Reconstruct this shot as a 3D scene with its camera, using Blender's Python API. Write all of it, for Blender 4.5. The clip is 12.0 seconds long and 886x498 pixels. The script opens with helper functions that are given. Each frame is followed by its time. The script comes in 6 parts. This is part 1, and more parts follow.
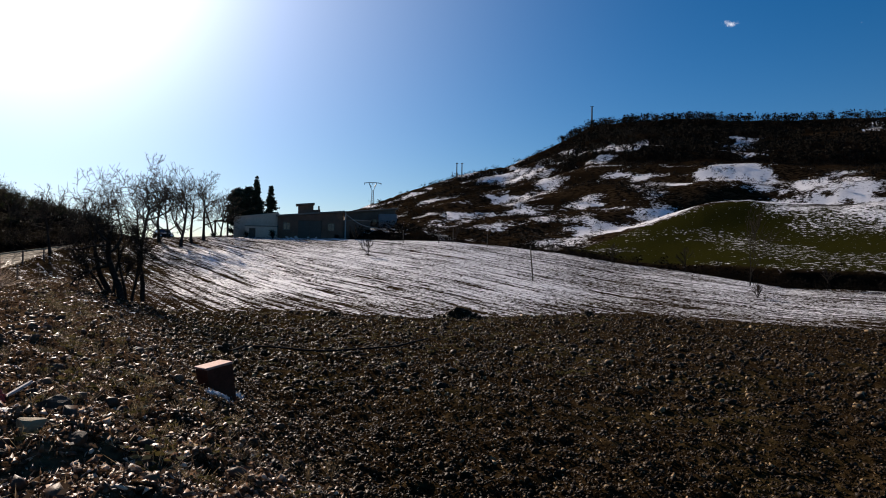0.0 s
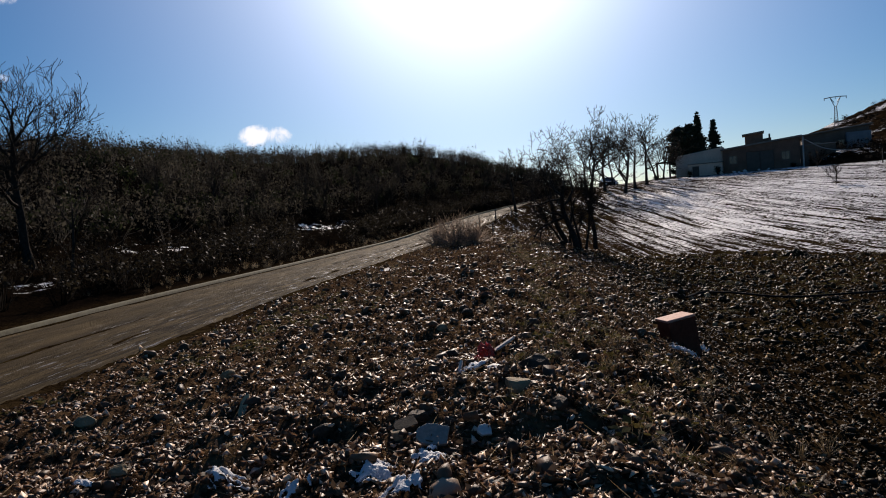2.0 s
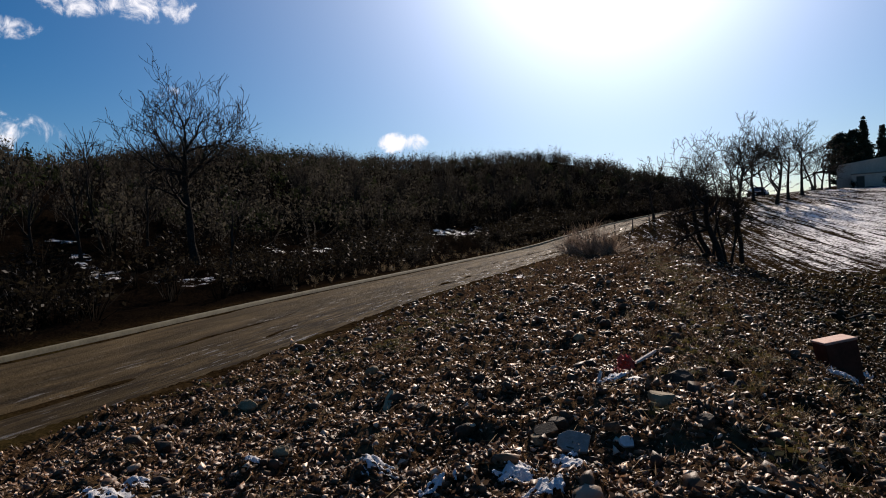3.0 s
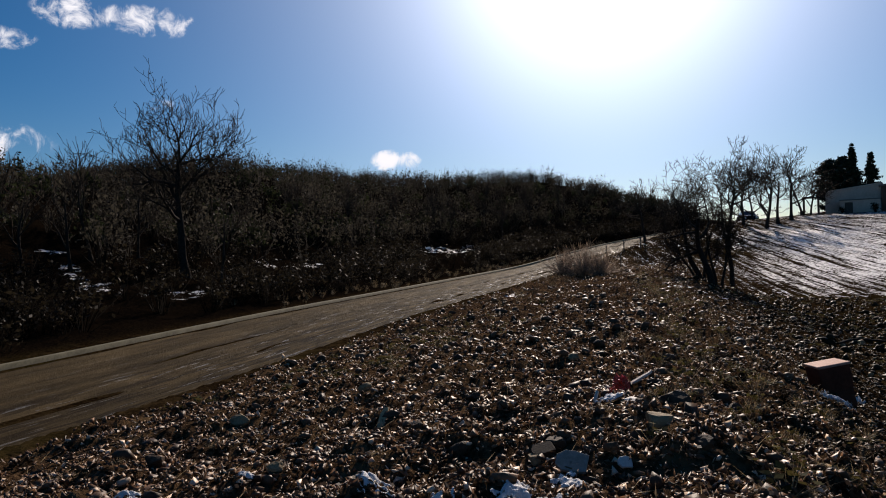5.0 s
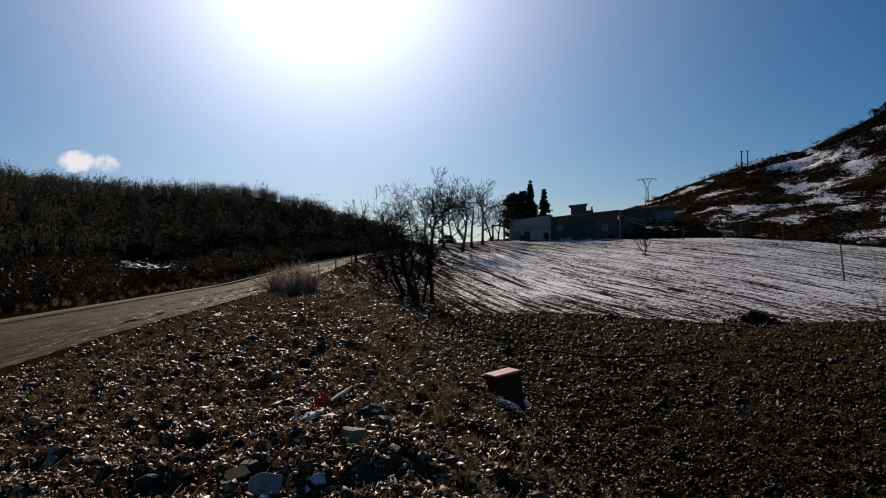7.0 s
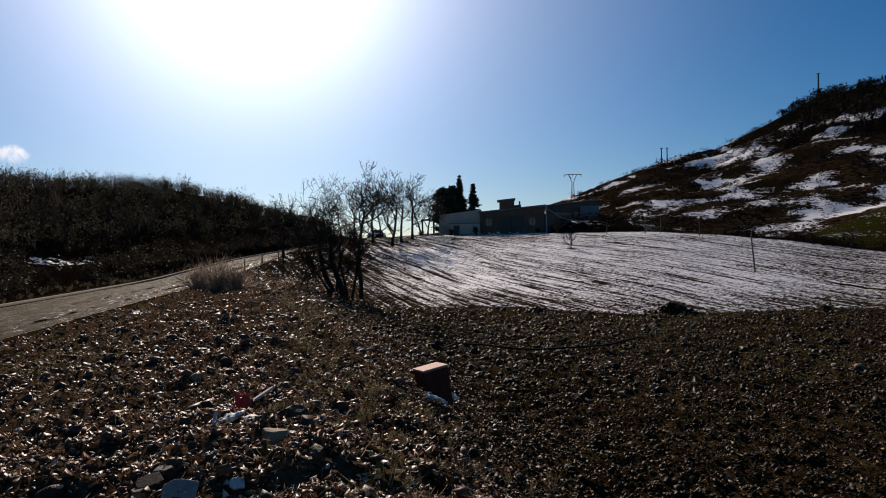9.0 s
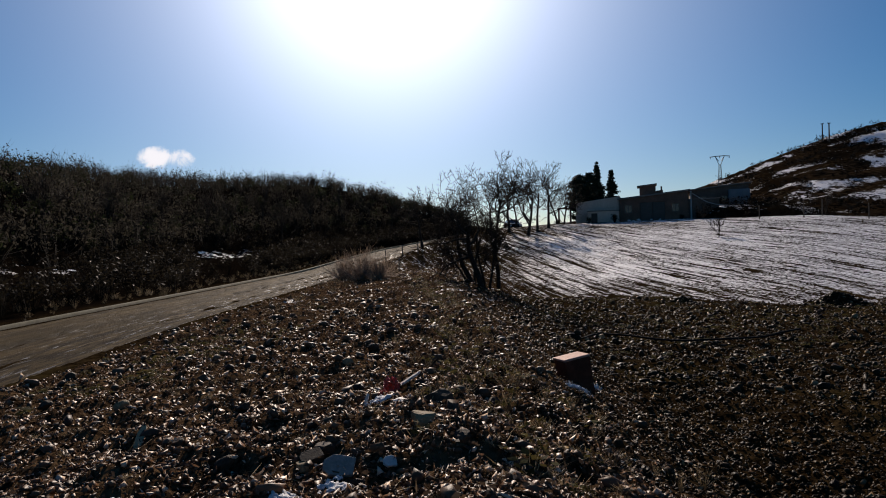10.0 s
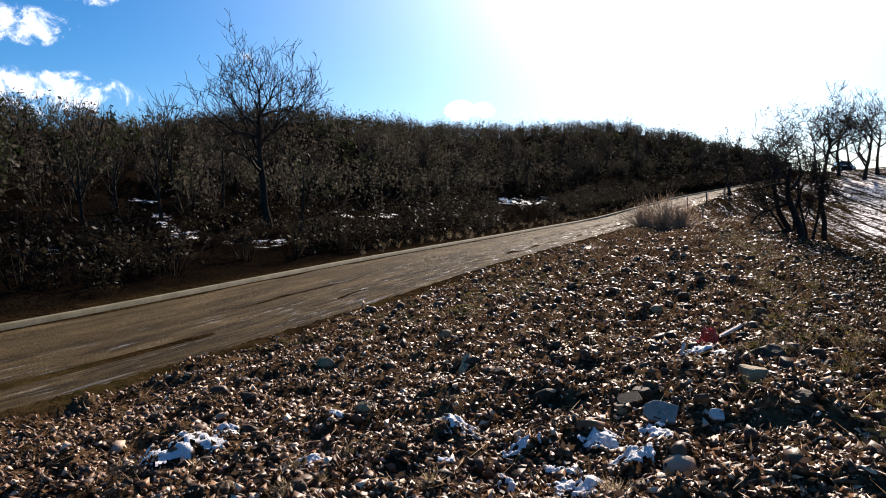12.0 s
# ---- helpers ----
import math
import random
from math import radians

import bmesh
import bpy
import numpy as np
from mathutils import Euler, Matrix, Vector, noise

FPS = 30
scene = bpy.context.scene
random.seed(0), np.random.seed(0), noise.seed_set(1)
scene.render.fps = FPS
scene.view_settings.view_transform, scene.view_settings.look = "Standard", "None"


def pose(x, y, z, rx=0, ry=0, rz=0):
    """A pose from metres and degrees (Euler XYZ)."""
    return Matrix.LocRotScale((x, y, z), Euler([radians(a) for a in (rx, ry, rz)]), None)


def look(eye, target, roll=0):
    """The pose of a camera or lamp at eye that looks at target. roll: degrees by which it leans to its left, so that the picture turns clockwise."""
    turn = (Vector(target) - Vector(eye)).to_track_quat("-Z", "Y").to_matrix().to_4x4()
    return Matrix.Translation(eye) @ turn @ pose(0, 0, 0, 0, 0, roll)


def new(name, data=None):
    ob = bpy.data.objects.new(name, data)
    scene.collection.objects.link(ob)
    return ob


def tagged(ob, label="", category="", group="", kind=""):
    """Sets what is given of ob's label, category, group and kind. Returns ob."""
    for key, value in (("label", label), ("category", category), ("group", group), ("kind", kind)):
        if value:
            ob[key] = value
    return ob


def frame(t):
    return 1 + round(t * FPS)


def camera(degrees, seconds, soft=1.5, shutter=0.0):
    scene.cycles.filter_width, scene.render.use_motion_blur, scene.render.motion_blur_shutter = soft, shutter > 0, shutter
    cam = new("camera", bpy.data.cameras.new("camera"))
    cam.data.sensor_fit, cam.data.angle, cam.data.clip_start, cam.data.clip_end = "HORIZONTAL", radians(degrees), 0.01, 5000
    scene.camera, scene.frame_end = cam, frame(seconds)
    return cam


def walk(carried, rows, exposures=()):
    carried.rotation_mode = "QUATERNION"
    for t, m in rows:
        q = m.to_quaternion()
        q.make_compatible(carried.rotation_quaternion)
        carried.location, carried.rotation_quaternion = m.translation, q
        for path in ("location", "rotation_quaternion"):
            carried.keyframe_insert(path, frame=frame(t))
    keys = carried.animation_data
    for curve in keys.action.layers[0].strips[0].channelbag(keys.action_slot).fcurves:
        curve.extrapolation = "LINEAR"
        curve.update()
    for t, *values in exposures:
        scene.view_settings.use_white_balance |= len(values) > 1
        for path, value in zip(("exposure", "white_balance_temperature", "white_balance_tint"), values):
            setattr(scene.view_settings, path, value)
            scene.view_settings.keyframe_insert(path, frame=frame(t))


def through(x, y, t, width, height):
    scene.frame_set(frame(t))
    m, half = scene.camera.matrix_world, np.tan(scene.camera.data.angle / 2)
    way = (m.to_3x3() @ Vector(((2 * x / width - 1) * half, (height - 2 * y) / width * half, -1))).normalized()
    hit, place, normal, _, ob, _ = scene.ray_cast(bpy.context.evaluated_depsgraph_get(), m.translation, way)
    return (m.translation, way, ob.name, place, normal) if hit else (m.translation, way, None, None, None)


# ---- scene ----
from collections import defaultdict

EYE = 1.5            # height of the lens over the rubble under it
SUN_AZ, SUN_EL = -32.5, 25.0


def aim(eye, yaw, pitch, lean):
    """A pose at eye, turned yaw degrees to the right of +y, pitched up, leaning to its right."""
    a, b = radians(yaw), radians(pitch)
    way = Vector((math.sin(a) * math.cos(b), math.cos(a) * math.cos(b), math.sin(b)))
    return look(eye, Vector(eye) + way * 10, -lean)


cam = camera(66.1, 12.0, soft=1.0, shutter=0.0)
walk(cam, [
    (0.0, aim((0.23, -0.26, 1.40), 0.00, 0.75, -0.93)),
    (0.5, aim((0.15, -0.17, 1.42), -2.10, 1.27, -2.04)),
    (1.0, aim((0.04, 0.07, 1.43), -12.82, -0.07, 0.35)),
    (1.5, aim((-0.02, 0.16, 1.49), -27.80, -2.10, 2.03)),
    (2.0, aim((-0.04, 0.18, 1.49), -36.28, -3.03, 4.33)),
    (2.5, aim((-0.03, 0.05, 1.51), -43.83, -1.81, 4.02)),
    (3.0, aim((-0.02, 0.01, 1.51), -47.23, -1.75, 3.06)),
    (3.2, aim((-0.01, 0.02, 1.50), -45.70, -1.53, 2.65)),
    (4.8, aim((-0.07, -0.01, 1.50), -43.83, -0.15, 1.98)),
    (5.0, aim((-0.07, -0.03, 1.50), -46.40, -0.27, 1.98)),
    (5.5, aim((-0.04, -0.00, 1.52), -42.58, 0.03, 1.57)),
    (6.0, aim((-0.00, 0.08, 1.51), -31.09, 1.95, 0.66)),
    (6.5, aim((0.01, 0.05, 1.51), -24.36, 1.77, -0.09)),
    (6.7, aim((0.02, -0.02, 1.51), -22.86, 1.31, 0.05)),
    (8.3, aim((-0.00, 0.07, 1.54), -22.99, -0.76, 1.85)),
    (8.5, aim((0.02, 0.07, 1.54), -19.90, -0.44, 1.56)),
    (9.0, aim((0.04, 0.05, 1.52), -16.78, 0.15, 0.78)),
    (9.5, aim((0.04, -0.06, 1.54), -23.14, 0.58, 0.96)),
    (10.0, aim((0.02, -0.01, 1.51), -28.19, -0.46, 1.67)),
    (10.5, aim((0.01, 0.07, 1.51), -28.13, -2.38, 1.19)),
    (11.0, aim((-0.03, 0.14, 1.49), -28.94, -2.73, 1.21)),
    (11.5, aim((-0.10, 0.08, 1.49), -39.74, -1.63, 0.48)),
    (12.0, aim((-0.15, -0.08, 1.47), -52.65, -4.15, 1.78)),
], exposures=[(0.0, 0.11, 6650, 16), (1.0, 0.11, 6650, 16), (1.5, -0.34, 6650, 16), (2.0, -0.14, 6650, 16), (2.5, -0.12, 6650, 16), (3.0, -0.12, 6650, 16), (5.0, -0.22, 6650, 16), (5.5, -0.22, 6650, 16), (6.0, -0.47, 6650, 16), (6.5, -0.50, 6650, 16), (8.5, -0.48, 6650, 16), (9.0, -0.21, 6650, 16), (9.5, -0.22, 6650, 16), (10.5, -0.38, 6650, 16), (11.5, -0.10, 6650, 16), (12.0, 0.86, 6650, 16)])

# ---- world and sun ----
SUN_DIR = Vector((math.sin(radians(SUN_AZ)) * math.cos(radians(SUN_EL)),
                  math.cos(radians(SUN_AZ)) * math.cos(radians(SUN_EL)), math.sin(radians(SUN_EL))))


class Nodes:
    """A short way to wire shader nodes."""

    def __init__(self, tree):
        self.tree = tree
        tree.nodes.clear()

    def add(self, kind, ins=None, operation=None, use_clamp=False, blend=None, smoothstep=False, attribute=None):
        n = self.tree.nodes.new(kind)
        if operation:
            n.operation = operation
        if use_clamp:
            n.use_clamp = True
        if blend:
            n.data_type, n.blend_type = "RGBA", blend
        if smoothstep:
            n.interpolation_type = "SMOOTHSTEP"
        if attribute:
            n.attribute_name = attribute
        for k, v in (ins or {}).items():
            self.put(n, k, v)
        return n

    def put(self, n, k, v):
        if hasattr(v, "is_output"):
            self.tree.links.new(v, n.inputs[k])
        else:
            n.inputs[k].default_value = v

    def math(self, op, a, b=0.0, clamp=False):
        return self.add("ShaderNodeMath", {0: a, 1: b}, operation=op, use_clamp=clamp).outputs[0]

    def mix(self, f, a, b, blend="MIX"):
        n = self.add("ShaderNodeMix", blend=blend)
        for k, v in ((0, f), (6, a), (7, b)):
            self.put(n, k, (*v, 1.0) if isinstance(v, tuple) and len(v) == 3 else v)
        return n.outputs[2]

    def step(self, v, lo, hi, out0=0.0, out1=1.0):
        n = self.add("ShaderNodeMapRange", {0: v, 1: lo, 2: hi, 3: out0, 4: out1}, smoothstep=True)
        return n.outputs[0]

    def noise(self, vec, scale, detail=4.0, rough=0.55, distort=0.0):
        n = self.add("ShaderNodeTexNoise", {"Scale": scale, "Detail": detail, "Roughness": rough, "Distortion": distort})
        if vec is not None:
            self.put(n, "Vector", vec)
        return n.outputs["Fac"]


def direction(az, el):
    a, b = radians(az), radians(el)
    return (math.sin(a) * math.cos(b), math.cos(a) * math.cos(b), math.sin(b))


world = bpy.data.worlds.new("world")
scene.world = world
world.use_nodes = True
N = Nodes(world.node_tree)
sky = N.add("ShaderNodeTexSky")
sky.sky_type, sky.sun_disc, sky.sun_elevation, sky.sun_rotation = "NISHITA", False, radians(SUN_EL), radians(SUN_AZ)
sky.altitude, sky.air_density, sky.dust_density, sky.ozone_density = 900.0, 1.0, 0.15, 4.0
co = N.add("ShaderNodeTexCoord").outputs["Generated"]
co = N.add("ShaderNodeVectorMath", {0: co}, operation="NORMALIZE").outputs[0]
toward = N.math("MAXIMUM", N.add("ShaderNodeVectorMath", {0: co, 1: tuple(SUN_DIR)}, operation="DOT_PRODUCT").outputs["Value"], 0.0)
# the aureole of bright haze round the sun
glow = N.math("ADD", N.math("MULTIPLY", N.math("POWER", toward, 50.0), 20.0),
              N.math("MULTIPLY", N.math("POWER", toward, 11.0), 9.0))
blue = N.add("ShaderNodeHueSaturation", {"Saturation": 1.34, "Value": 1.0, "Color": sky.outputs[0]}).outputs[0]
halo = N.mix(1.0, blue, N.mix(1.0, (0.96, 1.0, 1.04), N.add("ShaderNodeCombineColor", {0: glow, 1: glow, 2: glow}).outputs[0], "MULTIPLY"), "ADD")
# small fair-weather clouds: where they stand, how wide and how dense
cloud = 0.0
warp = N.noise(co, 34.0, 9.0, 0.66, 0.4)
for az, el, wide, high, thick in ((-50.1, 7.25, 1.8, 0.8, 1.7), (-83.0, 8.4, 7.5, 2.0, 1.0), (-84.5, 13.0, 5.5, 1.6, 0.95), (-68.6, 11.6, 3.2, 0.9, 0.42),
                                  (-79.0, 15.5, 3.0, 1.0, 0.75), (-69.0, 17.6, 5.0, 1.4, 0.8), (-74.5, 17.8, 3.0, 1.6, 0.8), (22.5, 18.0, 1.6, 0.5, 0.42), (31.5, 17.0, 0.8, 0.4, 0.3)):
    d = Vector(direction(az, el))
    right = Vector((math.cos(radians(az)), -math.sin(radians(az)), 0))
    up = right.cross(d)
    u = N.math("DIVIDE", N.add("ShaderNodeVectorMath", {0: co, 1: tuple(right)}, operation="DOT_PRODUCT").outputs["Value"], math.sin(radians(wide)))
    v = N.math("DIVIDE", N.math("SUBTRACT", N.add("ShaderNodeVectorMath", {0: co, 1: tuple(up)}, operation="DOT_PRODUCT").outputs["Value"], 0.0), math.sin(radians(high)))
    front = N.math("GREATER_THAN", N.add("ShaderNodeVectorMath", {0: co, 1: tuple(d)}, operation="DOT_PRODUCT").outputs["Value"], 0.5)
    r = N.math("ADD", N.math("MULTIPLY", u, u), N.math("MULTIPLY", v, v))
    body = N.math("MULTIPLY", N.math("SUBTRACT", thick, r), front)
    cloud = N.math("MAXIMUM", cloud, body)
puff = N.step(N.math("ADD", cloud, N.math("MULTIPLY", N.math("SUBTRACT", warp, 0.53), 5.2)), 0.0, 1.5)
puff = N.math("MULTIPLY", puff, N.step(cloud, 0.0, 0.35))
white = N.mix(puff, halo, (16.5, 16.9, 17.5))
bg = N.add("ShaderNodeBackground", {"Color": white, "Strength": 0.068})
N.tree.links.new(bg.outputs[0], N.add("ShaderNodeOutputWorld").inputs[0])

sun = new("sun", bpy.data.lights.new("sun", "SUN"))
sun.data.energy, sun.data.angle, sun.data.color = 5.0, radians(0.53), (1.0, 0.89, 0.74)
sun.matrix_world = look(SUN_DIR * 400, (0, 0, 0))

# ---- the lie of the land ----
rng = np.random.default_rng(7)
LATTICE = rng.random((256, 256))


def vnoise(x, y, seed=0):
    """Smooth value noise, 0 to 1, one cell a metre."""
    x, y = np.asarray(x, float) + seed * 17.3, np.asarray(y, float) + seed * 9.1
    xi, yi = np.floor(x).astype(int), np.floor(y).astype(int)
    fx, fy = x - xi, y - yi
    fx, fy = fx * fx * (3 - 2 * fx), fy * fy * (3 - 2 * fy)
    a, b = LATTICE[xi & 255, yi & 255], LATTICE[(xi + 1) & 255, yi & 255]
    c, d = LATTICE[xi & 255, (yi + 1) & 255], LATTICE[(xi + 1) & 255, (yi + 1) & 255]
    return (a * (1 - fx) + b * fx) * (1 - fy) + (c * (1 - fx) + d * fx) * fy


def fbm(x, y, seed=0, octaves=4):
    v, w, tot = 0, 1.0, 0.0
    for k in range(octaves):
        v = v + w * vnoise(x * 2.03 ** k, y * 2.03 ** k, seed + k * 3)
        tot, w = tot + w, w * 0.5
    return v / tot


def smooth(v, lo, hi):
    t = np.clip((v - lo) / (hi - lo), 0.0, 1.0)
    return t * t * (3 - 2 * t)


# the road's middle line: x, y and height relative to the lens
ROAD = [(26.6, -92.8, -2.9), (8.4, -57.5, -2.5), (-3.2, -31.2, -2.2), (-8.7, -4.4, -2.0), (-17.8, 13.4, -1.95), (-26.9, 31.2, -1.93),
        (-32.2, 42.5, -1.8), (-36.6, 54.0, -1.2), (-38.6, 66.0, -0.2), (-36.5, 79.0, 1.1), (-30.5, 88.0, 2.1), (-22.0, 95.0, 2.5), (-8.0, 104.0, 2.9)]


def spline(points, per=24):
    P = np.array(points)
    P = np.vstack([2 * P[0] - P[1], P, 2 * P[-1] - P[-2]])
    out = []
    for i in range(1, len(P) - 2):
        t = np.linspace(0, 1, per, endpoint=False)[:, None]
        a, b, c, d = P[i - 1:i + 3]
        out.append(0.5 * (2 * b + (c - a) * t + (2 * a - 5 * b + 4 * c - d) * t ** 2 + (3 * b - a - 3 * c + d) * t ** 3))
    return np.vstack(out + [P[-2][None]])


ROAD_LINE = spline(ROAD)
ROAD_DIR = np.gradient(ROAD_LINE[:, :2], axis=0)
ROAD_DIR /= np.linalg.norm(ROAD_DIR, axis=1)[:, None]


def by_road(x, y):
    """Signed distance to the road's middle (left of its way is positive), its height there and the index."""
    x, y = np.ravel(x), np.ravel(y)
    dist, z, k = np.empty(len(x)), np.empty(len(x)), np.empty(len(x), int)
    for i in range(0, len(x), 20000):
        px, py = x[i:i + 20000, None], y[i:i + 20000, None]
        d2 = (px - ROAD_LINE[:, 0]) ** 2 + (py - ROAD_LINE[:, 1]) ** 2
        j = d2.argmin(1)
        dx, dy = px[:, 0] - ROAD_LINE[j, 0], py[:, 0] - ROAD_LINE[j, 1]
        side = ROAD_DIR[j, 0] * dy - ROAD_DIR[j, 1] * dx
        dist[i:i + 20000] = np.sign(side) * np.sqrt(d2[np.arange(len(j)), j])
        z[i:i + 20000], k[i:i + 20000] = ROAD_LINE[j, 2], j
    return dist, z, k


def field_edges(az):
    near = np.interp(az, [-40, -22, -16, -1, 6, 15, 23, 60], [33, 37, 37, 33, 35, 38, 36.5, 36])
    far = np.interp(az, [-40, -25, -16, -8, 1, 10, 15, 21, 27, 60], [70, 82, 88, 85, 80, 76, 71, 66, 62, 62])
    top = np.interp(az, [-40, -25, -16, -8, 1, 10, 15, 21, 27, 60], [0.3, 1.6, 2.1, 2.1, 1.85, 0.7, -0.4, -1.2, -2.1, -2.3])
    return near, far, top


def lie(x, y):
    """Ground height relative to the lens, without the small relief; and the masks that the ground's material uses."""
    x, y = np.ravel(np.asarray(x, float)), np.ravel(np.asarray(y, float))
    r, az = np.hypot(x, y), np.degrees(np.arctan2(x, y))
    u = np.array([math.sin(radians(-27)), math.cos(radians(-27))])
    s, p = x * u[0] + y * u[1], -x * u[1] + y * u[0]
    # the bank of rubble beside the road, and the lower ploughed land
    edge = -0.6 + 0.075 * np.clip(s, 0, 40)
    bank = -1.25 - 0.095 * np.clip(p, 0, 8) - 0.010 * np.clip(s, 0, 30) - 0.03 * np.clip(-s, 0, 10)
    ditch = -0.24 * np.exp(-((p - edge + 0.35) / 0.34) ** 2) * smooth(s, 3, 7) * (1 - smooth(s, 34, 42))
    near, far, top = field_edges(az)
    t = np.clip((r - near) / (far - near), 0, 1)
    field = -3.05 + (top + 3.05) * (0.75 * t + 0.25 * t * t * (3 - 2 * t))
    on_bank = smooth(p, edge - 3.4 - 0.10 * np.clip(s, 0, 40), edge + 0.5)
    z = field * (1 - on_bank) + np.maximum(bank, np.where(s > 30, field, -9)) * on_bank + ditch
    # beyond the field: a gully, then the hill
    sky_el = np.interp(az, [-60, -28, -20, -12, -7, -4.5, -2.6, 1.4, 5.4, 9.1, 12.2, 16.8, 21, 27, 33, 60, 120], [0.8, 0.8, 1.2, 2.2, 4.0, 5.0, 5.8, 7.2, 8.0, 9.7, 11.2, 11.7, 11.6, 10.8, 10.6, 8, 3])
    crest = np.interp(az, [-30, -8, 0, 6, 12, 60], [150, 165, 215, 260, 297, 297])
    h = np.clip((r - far - 6) / (crest - far - 6), 0, 1)
    hill_top = crest * np.tan(np.radians(sky_el))
    steps = 1.6 * (np.abs(((h * 7 + 0.8 * fbm(x / 40, y / 40, 5)) % 1.0) - 0.5) - 0.25) * smooth(h, 0.05, 0.3) * smooth(az, -5, 6)
    hill = top - 1.2 * smooth(az, -8, 4) + (hill_top - top) * h ** 1.25 + steps * (1 + 2 * h) + 5 * (fbm(x / 35, y / 35, 2) - 0.5) * smooth(h, 0.05, 0.4) * (1 - smooth(h, 0.75, 1.0)) * smooth(az, -12, 0)
    knoll = smooth(az, 8, 22)
    rim = 88 + 2.75 * np.clip(az - 10, 0, 14.5)
    hill = hill + knoll * (2.2 * np.exp(-((r - rim) / 15) ** 2) - 3.2 * np.exp(-((r - rim - 22) / 9) ** 2))
    hill = hill + smooth(az, 3, 10) * ((1.5 + 1.2 * smooth(az, 16, 27)) * smooth(r, far + 3.6, far + 5.8) * (1 - smooth(r, far + 8, np.maximum(rim, far + 20))) - 2.4 * np.exp(-((r - far - 2.4) / 1.5) ** 2))
    hill = hill + 1.7 * smooth(az, -8.5, -5.8) * (1 - smooth(az, -2, 3)) * smooth(r, far, far + 8) * (1 - smooth(r, far + 16, far + 32))
    over = np.where(r > crest, (r - crest) * 0.04, 0)
    hill = hill - over
    z = np.where(r > far, top + (hill - top) * smooth(r, far, far + 7), z)
    # the wooded slope beyond the road
    d, zr, at_road = by_road(x, y)
    past = smooth(at_road, 8.9 * 24, 10.0 * 24)
    d = np.where((d > 0) & (past > 0.99) & (d > 3), -d, d)
    w = d - 2.5
    rise = (7.5 + 1.9 * smooth(at_road, 5 * 24, 6.3 * 24) - 0.8 * smooth(at_road, 6.8 * 24, 8.6 * 24)) * smooth(w, 0.6, 37) + 0.05 * np.clip(w - 0.6, 0, 8) + 2.2 * (fbm(x / 14, y / 14, 8) - 0.5) * smooth(w, 3, 14)
    wood = zr + rise * (1 - past) - 0.02 * np.clip(w - 60, 0, 400)
    z = np.where(d > 0, wood * smooth(d, 0.2, 3.5) + zr * (1 - smooth(d, 0.2, 3.5)), z)
    # the road bed, and what leans against it
    bed = 1 - smooth(np.abs(d), 2.45, 5.2)
    z = np.where(d <= 0, z * (1 - bed) + zr * bed, z)
    z = np.where(np.abs(d) < 2.3, z - 0.10, z)
    z = z + EYE
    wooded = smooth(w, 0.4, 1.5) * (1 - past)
    rubble = on_bank * (1 - wooded) * (d < -2.7) * (1 - smooth(s, 40, 60))
    brown = (1 - on_bank) * (1 - smooth(r + 2.4 * (fbm(x / 5, y / 5, 4) - 0.5), near - 0.6, near + 0.6)) * (d < -3)
    snowy = (1 - smooth(r, far - 1.0, far + 1.5)) * (1 - brown) * (d < -3) * smooth(r + 2.4 * (fbm(x / 5, y / 5, 4) - 0.5), near - 0.6, near + 0.6)
    snowy = snowy * (0.38 + 0.62 * smooth(az, -26, -16)) * (0.80 + 0.20 * smooth(r, near, near + 10)) * (1 - 0.20 * smooth(az, 4, 22)) * smooth(p, 8.5, 5.0) * (1 - smooth(on_bank, 0.6, 1.0) * (s < 34))
    hilly = smooth(r, far, far + 4) * (1 - wooded) * (d < -3)
    green = smooth(r, far + 5, far + 7) * (1 - smooth(r + 3 * (fbm(x / 5, y / 5, 1) - 0.5), rim + 1, rim + 4)) * smooth(az, 9, 11.5)
    strip = smooth(r, rim, rim + 4) * (1 - smooth(r, rim + 16, rim + 24)) * smooth(az, 9, 13)
    gully = smooth(r, far - 0.3, far + 0.8) * (1 - smooth(r, far + 5.2, far + 6.4)) * smooth(az, -7, -3)
    return z, dict(strip=strip, gully=gully, rubble=rubble, brown=brown, snowy=snowy, hilly=hilly * (1 - green), green=green, wooded=wooded, h=h, s=s, p=p, d=d)


# rests of snow on the hill and under the thicket: bearing, height angle, half width, half height, tilt
HILL_SNOW = [(23.7, 8.9, 1.9, 0.6, -0.10), (14.6, 9.15, 3.8, 0.32, 0.10), (22.7, 6.8, 3.4, 0.6, 0.05), (16.3, 6.8, 3.2, 0.2, 0.02), (30.0, 5.5, 5.0, 0.6, 0.0),
             (15.6, 3.1, 4.2, 0.75, 0.17), (12.2, 4.4, 2.6, 0.33, 0.05), (7.6, 7.2, 1.9, 0.5, 0.12), (6.4, 5.1, 1.8, 0.5, 0.0), (4.2, 6.6, 1.3, 0.32, 0.25),
             (1.0, 3.6, 3.2, 0.26, 0.0), (5.6, 3.8, 2.0, 0.3, 0.0), (-2.7, 5.15, 1.5, 0.2, 0.35), (13.0, 8.0, 1.3, 0.6, 0.1), (32.2, 9.8, 1.7, 0.3, -0.1), (28.5, 4.6, 5.5, 0.22, 0.0)]
